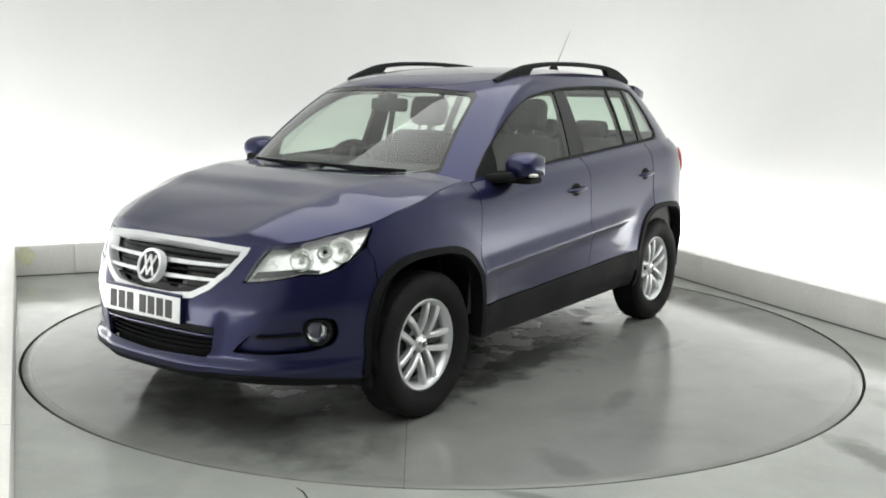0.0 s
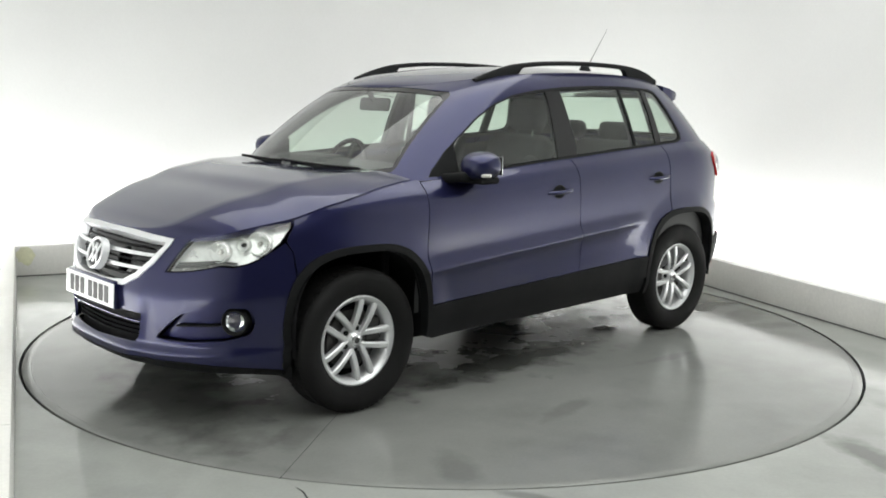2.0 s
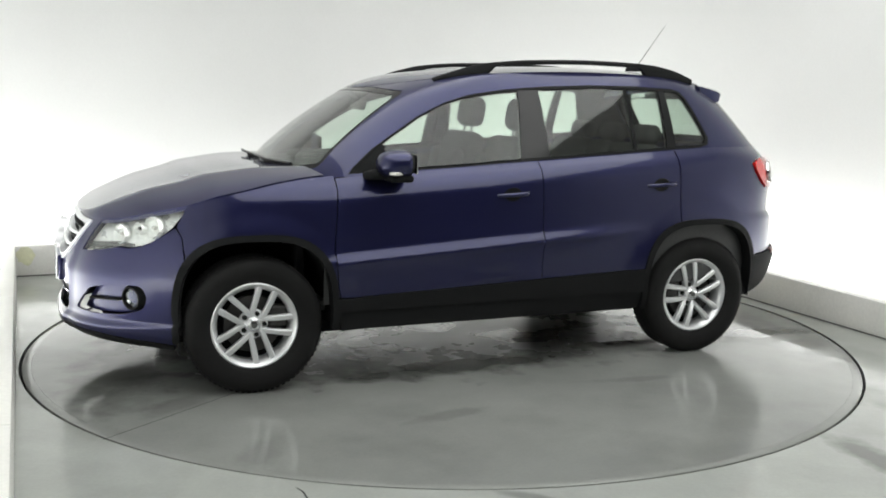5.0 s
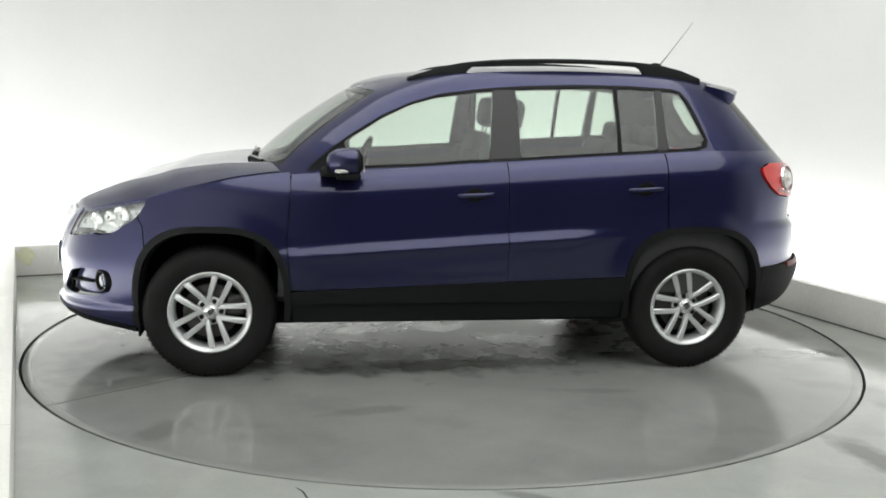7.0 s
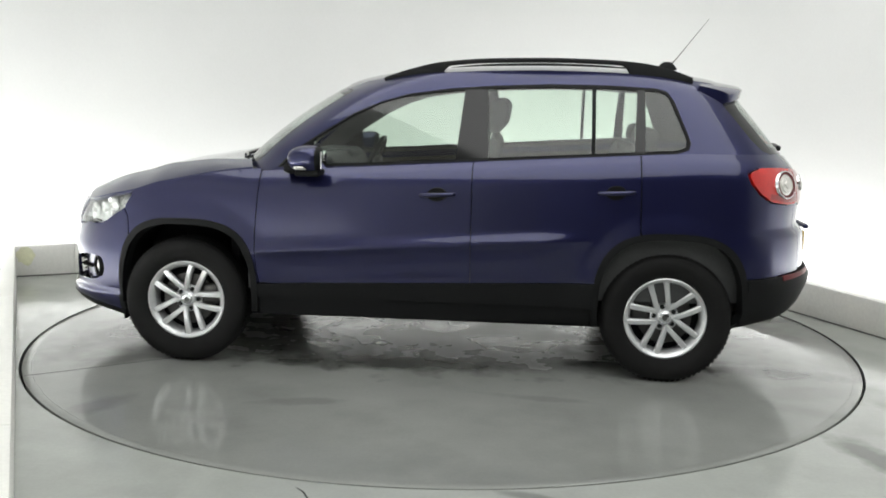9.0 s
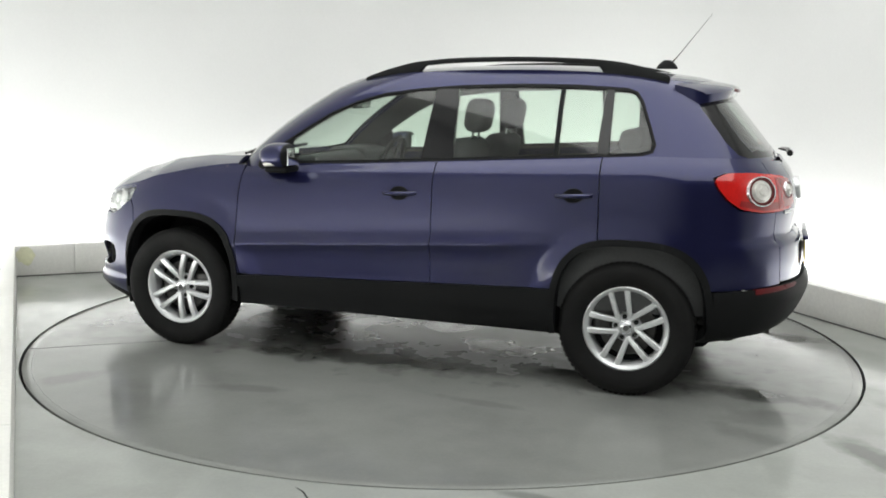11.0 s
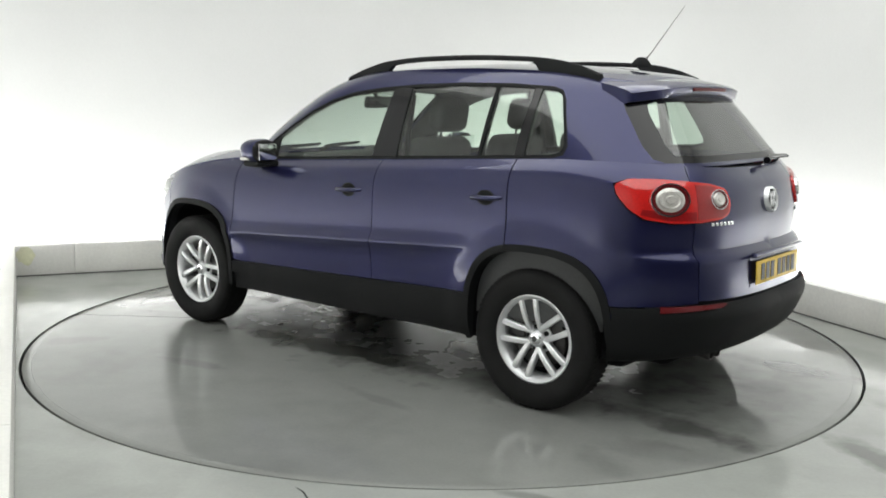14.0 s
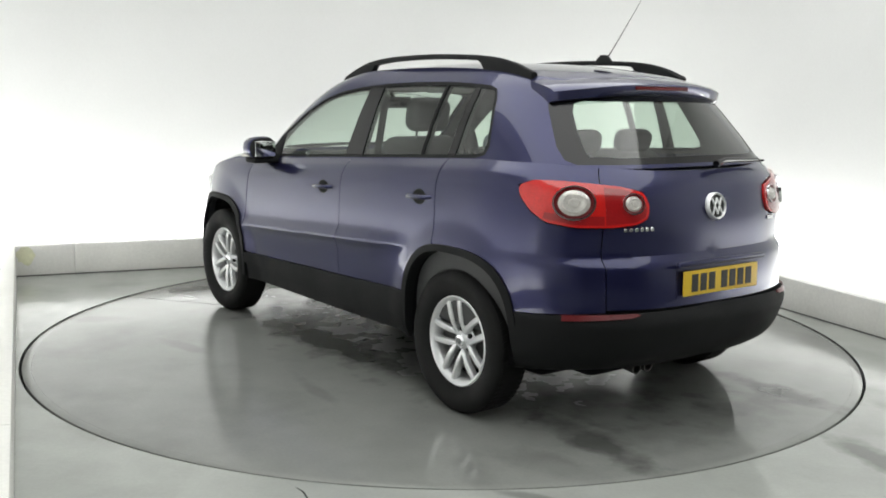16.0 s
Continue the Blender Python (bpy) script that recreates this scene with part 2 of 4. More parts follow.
def smooth_table(xs, ys):
    """Monotone cubic through a short table."""
    xs, ys = np.array(xs, float), np.array(ys, float)
    h, d = np.diff(xs), np.diff(ys) / np.diff(xs)
    m = np.zeros(len(xs))
    m[0], m[-1] = d[0], d[-1]
    for i in range(1, len(xs) - 1):
        if d[i - 1] * d[i] > 0:
            a, b = 2 * h[i] + h[i - 1], h[i] + 2 * h[i - 1]
            m[i] = (a + b) / (a / d[i - 1] + b / d[i])
    def f(x):
        x = np.clip(np.asarray(x, float), xs[0], xs[-1])
        i = np.clip(np.searchsorted(xs, x) - 1, 0, len(h) - 1)
        t = (x - xs[i]) / h[i]
        return ((1 + 2 * t) * (1 - t) ** 2 * ys[i] + t * (1 - t) ** 2 * h[i] * m[i]
                + t * t * (3 - 2 * t) * ys[i + 1] + t * t * (t - 1) * h[i] * m[i + 1])
    return f

TILT = 0.064   # belt and crease rise towards the tail
nose_x = smooth_table([.20, .25, .31, .34, .375, .45, .58, .67, .79, .855, .95], [2.05, 2.11, 2.187, 2.192, 2.168, 2.166, 2.168, 2.148, 2.108, 2.075, 1.98])
tail_x = smooth_table([.25, .28, .34, .456, .54, .588, .72, .785, .82, .95, 1.02, 1.11, 1.2], [1.79, 1.84, 2.05, 2.135, 2.16, 2.132, 2.123, 2.114, 2.078, 2.082, 2.073, 2.045, 1.975])
body_w = smooth_table([.20, .30, .42, .50, .60, .70, .80, .92, 1.0, 1.04, 1.08, 1.12, 1.2], [.83, .872, .882, .887, .889, .888, .886, .882, .875, .864, .842, .80, .75])
crease = smooth_table([.52, .60, .66, .688, .694, .705, .76, .80, .9], [0, .005, .015, .027, .0285, .0245, .001, 0, 0])
glass_front = smooth_table([1.0, 1.05, 1.111, 1.165, 1.30, 1.409, 1.503, 1.567, 1.62], [1.17, 1.14, 1.10, 1.05, .89, .735, .58, .43, .25])
glass_back = smooth_table([1.05, 1.106, 1.285, 1.40, 1.50, 1.55, 1.62], [2.068, 2.028, 1.89, 1.797, 1.71, 1.655, 1.52])
glass_w = smooth_table([1.0, 1.12, 1.30, 1.45, 1.54, 1.60, 1.64], [.83, .795, .735, .675, .628, .578, .53])
roof_edge = smooth_table([-1.7, -1.46, -1.3, -1.0, -.68, -.37, -.06, .25, .45, .6], [1.55, 1.583, 1.60, 1.622, 1.628, 1.622, 1.606, 1.573, 1.54, 1.51])
hood_edge = smooth_table([.6, .90, 1.15, 1.37, 1.46, 1.61, 1.76, 1.92, 2.05, 2.2], [1.085, 1.078, 1.050, 1.004, .985, .938, .905, .866, .850, .848])

def plan(n_front, d_front, n_back, d_back, length_front, length_back, width):
    """Unrolled plan outline: distance along it, with x and y."""
    a = np.linspace(0, math.pi / 2, 400)
    fx = length_front - d_front + d_front * np.cos(a) ** (2 / n_front)
    fy = width * np.sin(a) ** (2 / n_front)
    bx = -(length_back - d_back) - d_back * np.sin(a) ** (2 / n_back)
    by = width * np.cos(a) ** (2 / n_back)
    x, y = np.concatenate([fx, bx]), np.concatenate([fy, by])
    u = np.concatenate([[0], np.cumsum(np.hypot(np.diff(x), np.diff(y)))])
    return u, x, y
BODY = plan(3.0, 1.29, 2.8, .75, 2.19, 2.10, .9)
TOP = plan(2.3, .45, 3.5, .75, 1.10, 2.04, .795)

# marks along the outlines, and where they lie on the rounded plan
MARKS = (smooth_table([0, .3, .6, .9, 1.1, 1.826, 4.0757, 4.3, 4.45, 4.65, 4.85, 5.05, 5.25, 5.437],
                      [0, .307, .613, .912, 1.115, 1.8554, 4.1054, 4.312, 4.472, 4.682, 4.897, 5.1096, 5.2954, 5.4834]),
         smooth_table([0, .7, 2.9601, 3.3, 3.6, 3.9, 4.233], [0, .7, 2.9601, 3.31, 3.633, 3.9586, 4.2924]))
CENTRE = (5.437, 4.233)   # the tail's middle on either outline


def shape(kind, u, z):
    """A point of the left half of the body (kind 0) or of the cabin (kind 1)."""
    z = np.asarray(z, float)
    u = np.asarray(u, float)
    u = np.where(u >= CENTRE[kind] - 1e-6, 99, MARKS[kind](u))
    U, X, Y = (BODY, TOP)[kind]
    x0, y0 = np.interp(u, U, X), np.interp(u, U, Y)
    if kind == 0:
        front, back = nose_x(z), tail_x(z)
        x = np.where(x0 > .9, .9 + (x0 - .9) * (front - .9) / 1.29, np.where(x0 < -1.35, -1.35 + (x0 + 1.35) * (back - 1.35) / .75, x0))
        # raised middle of the nose, bounded by a crease from the grille's corner down to the intake
        k = np.clip((.385 + .22 * (z - .36) - u) / .06, 0, 1) * np.clip((.862 - z) / .04, 0, 1)
        x = x + .013 * k * k * (3 - 2 * k)
        zz = z + TILT * np.clip(x, -1.4, .9)
        along = np.clip((x + .95) / .35, 0, 1) * np.clip((1.02 - x) / .2, 0, 1)
        d = np.minimum(np.hypot(x - 1.29, z - .36), np.hypot(x + 1.315, z - .36))
        flare = np.clip((.57 - d) / .15, 0, 1)
        flare = .018 * flare * flare * (3 - 2 * flare) * np.clip((1.75 - np.abs(x)) / .25, 0, 1)
        return x, y0 * (body_w(zz) + crease(zz) * along + flare) / .9, z
    front, back = glass_front(z), glass_back(z)
    x = np.where(x0 > .65, front - .45 + (x0 - .65), np.where(x0 < -1.29, -(back - .75) + (x0 + 1.29), 
        -(back - .75) + (x0 + 1.29) * (front - .45 + back - .75) / (.65 + 1.29)))
    zz = z + TILT * np.clip(x, -1.4, .9) * np.clip((1.5 - z) / .38, 0, 1)
    return x, y0 * glass_w(zz) / .795, z




def at(kind, x, z):
    """The place along the outline where the surface has this x at height z."""
    U = np.linspace(0, CENTRE[kind], 900)
    X, _, _ = shape(kind, U, np.full(900, z))
    return float(np.interp(-x, -X, U))


def uz(kind, pts):
    return [(at(kind, x, z), z) for x, z in pts]


def rounded(poly, r, n=5):
    out = []
    for i, q in enumerate(poly):
        a, b, c = np.array(poly[i - 1], float), np.array(q, float), np.array(poly[(i + 1) % len(poly)], float)
        da, dc = np.linalg.norm(a - b), np.linalg.norm(c - b)
        p0, p1 = b + (a - b) * min(r / da, .48), b + (c - b) * min(r / dc, .48)
        for k in range(n + 1):
            t = k / n
            out.append(tuple((1 - t) ** 2 * p0 + 2 * t * (1 - t) * b + t * t * p1))
    return out


def dense(poly, step):
    out = []
    for i, a in enumerate(poly):
        b = poly[(i + 1) % len(poly)]
        n = max(1, int(math.ceil(math.hypot(b[0] - a[0], b[1] - a[1]) / step)))
        out += [(a[0] + (b[0] - a[0]) * k / n, a[1] + (b[1] - a[1]) * k / n) for k in range(n)]
    return out


def inside(poly, pts):
    P, X, Y = np.array(poly), pts[:, 0], pts[:, 1]
    hit = np.zeros(len(pts), bool)
    for (x0, y0), (x1, y1) in zip(P, np.roll(P, -1, 0)):
        if y0 != y1:
            hit ^= ((y0 > Y) != (y1 > Y)) & (X < (x1 - x0) * (Y - y0) / (y1 - y0) + x0)
    return hit


def inset(poly, d):
    P = np.array(dense(poly, .02))
    area = 0.5 * np.sum(P[:, 0] * np.roll(P[:, 1], -1) - np.roll(P[:, 0], -1) * P[:, 1])
    t = np.roll(P, -1, 0) - np.roll(P, 1, 0)
    n = np.stack([-t[:, 1], t[:, 0]], 1) / np.maximum(np.linalg.norm(t, axis=1), 1e-6)[:, None]
    return [tuple(q) for q in P + n * d * np.sign(area)]


def surface(kind, u, z, lift=0.0):
    """Points and outward normals on the left half."""
    u, z = np.asarray(u, float), np.asarray(z, float)
    e, h = 1e-3, CENTRE[kind]
    P = np.stack(shape(kind, u, z), -1)
    ua, ub = np.clip(u - e, 0, h), np.clip(u + e, 0, h)
    du = np.stack(shape(kind, ub, z), -1) - np.stack(shape(kind, ua, z), -1)
    dz = np.stack(shape(kind, u, z + e), -1) - np.stack(shape(kind, u, z - e), -1)
    n = np.cross(du, dz)
    n /= np.maximum(np.linalg.norm(n, axis=-1), 1e-9)[..., None]
    n[np.abs(P[..., 1]) < 1e-4, 1] = 0
    return P + n * lift, n


def skin(kind, outline, holes=(), lift=0.0, rim=0.014, mirror=False, right=False, step=0.035):
    """A body panel: a piece of the surface inside outline less the holes, with its edges folded inwards."""
    loops = [dense(outline, step)] + [dense(h, step) for h in holes]
    pts, edges = [], []
    for lp in loops:
        n0 = len(pts)
        pts += lp
        edges += [(n0 + i, n0 + (i + 1) % len(lp)) for i in range(len(lp))]
    B = np.array(pts)
    lo, hi = B.min(0), B.max(0)
    g = np.stack(np.meshgrid(np.arange(lo[0] + step / 2, hi[0], step), np.arange(lo[1] + step / 3, hi[1], step * .6)), -1).reshape(-1, 2)
    if len(g):
        ok = inside(loops[0], g)
        for h in loops[1:]:
            ok &= ~inside(h, g)
        g = g[ok]
        if len(g):
            far = np.min(np.hypot(g[:, None, 0] - B[None, :, 0], g[:, None, 1] - B[None, :, 1]), axis=1) > step * .4
            g = g[far]
    V, _, T, _, _, _ = delaunay_2d_cdt([Vector(q) for q in pts] + [Vector(q) for q in g], edges, [], 0, 1e-6)
    V = np.array([tuple(v) for v in V])
    T = np.array([t for t in T if len(t) == 3])
    c = V[T].mean(1)
    ok = inside(loops[0], c)
    for h in loops[1:]:
        ok &= ~inside(h, c)
    T = T[ok]
    P, Nn = surface(kind, V[:, 0], V[:, 1], lift)
    bm = bmesh.new()
    sides = [1, -1] if mirror else ([-1] if right else [1])
    normal, table = {}, {}
    used = sorted({int(i) for t in T for i in t})
    for s in sides:
        for i in used:
            if mirror and abs(P[i, 1]) < 1e-4:
                if s == -1:
                    table[s, i] = table[1, i]
                    continue
                P[i, 1] = 0
            v = bm.verts.new((P[i, 0], s * P[i, 1], P[i, 2]))
            normal[v] = Vector((Nn[i, 0], s * Nn[i, 1], Nn[i, 2]))
            table[s, i] = v
        for t in T:
            a = V[t]
            ccw = (a[1, 0] - a[0, 0]) * (a[2, 1] - a[0, 1]) - (a[2, 0] - a[0, 0]) * (a[1, 1] - a[0, 1]) > 0
            order = list(t) if ccw == (s == 1) else [t[0], t[2], t[1]]
            vs = [table[s, int(i)] for i in order]
            if len(set(vs)) == 3:
                bm.faces.new(vs)
    fold(bm, rim, normal)
    return bm


def fold(bm, rim, normal):
    """Fold the open edges of a sheet inwards, against its normals."""
    if rim <= 0:
        return
    bm.edges.ensure_lookup_table()
    border = [e for e in bm.edges if e.is_boundary]
    inner = {}
    for e in border:
        for v in e.verts:
            if v not in inner:
                inner[v] = bm.verts.new(v.co - normal[v] * rim)
    for e in border:
        lp = e.link_loops[0]
        a, b = lp.vert, lp.link_loop_next.vert
        bm.faces.new((b, a, inner[a], inner[b]))
        e.smooth = False


def arch(kind_x, grow=0.0, a0=-20, a1=200, n=28):
    """Wheel arch outline in x and z, from its front edge over the top."""
    out = []
    for a in np.linspace(a0, a1, n):
        c, s = math.cos(radians(a)), math.sin(radians(a))
        if s > 0:      # squared shoulders over the wheel
            c, s = math.copysign(abs(c) ** .69, c), s ** .69
        out.append((kind_x + (.402 + grow) * c, .36 + (.438 + grow) * s))
    return out


# ---- studio ----
def room_sheet(name, rows, material, label, thick=0.0):
    bm = bmesh.new()
    grid = [[bm.verts.new(room_turn @ Vector(q)) for q in r] for r in rows]
    for A, B in zip(grid, grid[1:]):
        for i in range(len(A) - 1):
            bm.faces.new((A[i], A[i + 1], B[i + 1], B[i]))
    ob = finish(name, bm, material, smooth=True, angle=50)
    if thick:
        s = ob.modifiers.new("thickness", "SOLIDIFY")
        s.thickness, s.offset = thick, -1
    return tagged(ob, label, name.split("_")[0], kind="structure")


def room_box(name, x0, x1, y0, y1, z0, z1, material, label, bevel=0.004):
    bm = rbox((x1 - x0, y1 - y0, z1 - z0), room_turn @ pose((x0 + x1) / 2, (y0 + y1) / 2, (z0 + z1) / 2), bevel, 2)
    return tagged(finish(name, bm, material, angle=40), label, name.split("_")[0], kind="structure")


DISC_R = 2.4465


def build_floor():
    """Floor sheet with a round pit for the turntable."""
    bm = bmesh.new()
    n = 160
    ring = [bm.verts.new((2.460 * math.cos(k * math.tau / n), 2.460 * math.sin(k * math.tau / n), 0)) for k in range(n)]
    outer = [bm.verts.new((14 * math.cos(k * math.tau / n), 14 * math.sin(k * math.tau / n), 0)) for k in range(n)]
    for k in range(n):
        j = (k + 1) % n
        bm.faces.new((ring[k], outer[k], outer[j], ring[j]))
    tagged(finish("floor", bm, FLOOR, smooth=False), "worn grey painted studio floor with damp patches", "floor", kind="structure")
    pit = lathe([(2.4605, -.001), (2.4605, -.06), (0, -.06)], n, Matrix.Rotation(radians(90), 4, "X"))
    tagged(finish("turntable_pit", pit, GROOVE, angle=40), "dark pit under the turntable edge", "pit", kind="structure")
    crack = tube([(-.55, -2.465, .0005), (-.52, -2.50, .0005), (-.49, -2.57, .0005), (-.48, -2.66, .0005)], [.002, .004, .003, .003], 6, flat=.2)
    tagged(finish("floor_crack", crack, GROOVE), "thin dark crack in the floor paint", "crack", kind="structure")


def build_turntable():
    ob = tagged(new("turntable"), "round grey painted turntable flush with the floor", "turntable")
    up = Matrix.Rotation(radians(90), 4, "X")
    part("deck", lathe([(0, 0), (DISC_R - .05, 0), (DISC_R - .05, -.05), (0, -.05)], 160, up), DISC, ob, "damp grey painted deck with the car's shade painted on")
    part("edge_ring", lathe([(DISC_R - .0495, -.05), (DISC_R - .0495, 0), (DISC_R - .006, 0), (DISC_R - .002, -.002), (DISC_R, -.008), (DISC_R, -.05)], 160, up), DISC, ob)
    joint = rbox((.83, .0022, .0012), pose(1.76, 1.06, .0004, 0, 0, 36.6), 0, 1)
    part("deck_joint", joint, GROOVE, ob, "thin dark joint between deck plates", smooth=False)
    return ob


def low_wall(name, spans, axis, h, label):
    """A low wall of boards butted end to end, with a hairline joint between them."""
    wall = tagged(new(name), label, "low wall", kind="structure")
    for x0, x1, y0, y1, joint in spans:
        a, e = (x0, x1) if axis == 0 else (y0, y1)
        cuts = [a] + [c for c in np.arange(joint - 7.32, e, 2.44) if a + .1 < c < e - .1] + [e]
        for c0, c1 in zip(cuts, cuts[1:]):
            lo, hi = c0 + .0012, c1 - .0012
            size = (hi - lo, y1 - y0, h) if axis == 0 else (x1 - x0, hi - lo, h)
            mid = ((lo + hi) / 2, (y0 + y1) / 2, h / 2) if axis == 0 else ((x0 + x1) / 2, (lo + hi) / 2, h / 2)
            part("board", rbox(size, room_turn @ pose(*mid), .004, 2), KERBPAINT, wall)


def build_room():
    build_floor()
    h, t = 0.24, 0.09
    y0 = -3.3
    low_wall("low_wall_back", [(LEFT - t, RIGHT + t, BACK, BACK + t, .40)], 0, h, "low off-white wall in front of the backdrop")
    low_wall("low_wall_side", [(RIGHT, RIGHT + t, y0, BACK - .002, .80)], 1, h - .012, "low off-white wall beside the turntable")
    # dark strip coloured as the shadow gap along the foot of the low wall
    room_box("trim_back", LEFT, RIGHT, BACK - .007, BACK + .001, 0, .008, FOOT_GAP, "thin strip coloured as the shadow gap at the wall's foot", .002)
    room_box("trim_side", RIGHT - .007, RIGHT + .001, y0, BACK - .008, 0, .008, FOOT_GAP, "thin strip coloured as the shadow gap at the wall's foot", .002)
    low_wall("low_wall_near", [(LEFT - t, LEFT, y0, BACK - .002, .80)], 1, h, "low off-white wall beside the turntable")
    # seamless backdrop with round corners
    x0, x1, y1, r = LEFT - GAP, RIGHT + GAP, BACK + GAP, 0.9
    path = [(x0, FRONT), (x0, y0)]
    path += [(x0, y) for y in np.linspace(y0 + .4, y1 - r, 8)]
    path += [(x0 + r - r * math.cos(a), y1 - r + r * math.sin(a)) for a in np.linspace(.1, math.pi / 2, 12)]
    path += [(x, y1) for x in np.linspace(x0 + r + .3, x1 - r, 8)]
    path += [(x1 - r + r * math.sin(a), y1 - r + r * math.cos(a)) for a in np.linspace(.1, math.pi / 2, 12)]
    path += [(x1, y) for y in np.linspace(y1 - r - .4, y0, 8)] + [(x1, FRONT)]
    room_sheet("wall_backdrop", [[(x, y, z) for x, y in path] for z in np.linspace(0, TALL, 9)], WALLPAINT, "seamless white studio backdrop wall with rounded corners", 0.08)
    # unseen wall added to close the room and keep reflections from the front dark
    room_box("wall_front", x0, x1, FRONT - .15, FRONT, 0, TALL, DARKWALL, "plain dark wall added unseen behind the camera")
    room_box("ceiling", x0 - .2, x1 + .2, FRONT - .2, y1 + .2, TALL, TALL + .12, CEILPAINT, "plain grey studio ceiling")
    box = tagged(new("softbox_light"), "wide white ceiling softbox light over the turntable", "ceiling light")
    box.matrix_world = room_turn @ pose(0, -2.9, TALL)
    part("housing", rbox((4.5, 6.7, .10), pose(0, 0, -.05), .01, 2), CEILPAINT, box)
    part("diffuser", rbox((4.4, 6.6, .02), pose(0, 0, -.115), .004, 1), SOFTBOX, box)
    # yellowed corner of the low wall
    bm = bmesh.new()
    rim = [(LEFT + .075 + (.055 + .02 * random.random()) * math.cos(k * math.tau / 18), .165 + (.055 + .03 * random.random()) * math.sin(k * math.tau / 18)) for k in range(18)]
    bm.faces.new([bm.verts.new(room_turn @ Vector((x, BACK - .0025, z))) for x, z in rim])
    tagged(finish("paint_stain", bm, YELLOWED), "yellowed paint stain on the low wall corner", "stain", kind="structure")


build_room()
turntable = build_turntable()

# ---- car ----
car = tagged(new("car"), "dark blue five-door compact SUV parked on the turntable", "car")


def both(fn):
    """A part for the left and for the right side."""
    return [fn(False), fn(True)]


def belt(x):
    return 1.12 - TILT * min(max(x, -1.4), .9)


def clad(x):
    return .493 - .036 * x


LAMP = [(.475, .708), (.56, .715), (.646, .727), (.723, .743), (.786, .739), (.84, .748), (.887, .766), (.94, .80), (.98, .843), (.995, .895), (.985, .925), (.90, .912), (.77, .889), (.66, .872), (.56, .854), (.52, .79)]
FOG = [(.43, .405), (.50, .47), (.57, .527), (.68, .547), (.80, .557), (.885, .55), (.907, .49), (.885, .435), (.78, .408), (.60, .398)]
TAIL = [(4.452, 1.115), (4.462, 1.07), (4.51, 1.01), (4.574, .968), (4.69, .951), (4.838, .951), (4.95, .962), (5.0, .985), (5.012, 1.04), (4.99, 1.093), (4.90, 1.116), (4.807, 1.126), (4.65, 1.138), (4.52, 1.138)]
SEAM_TG = 4.806
G = .0022


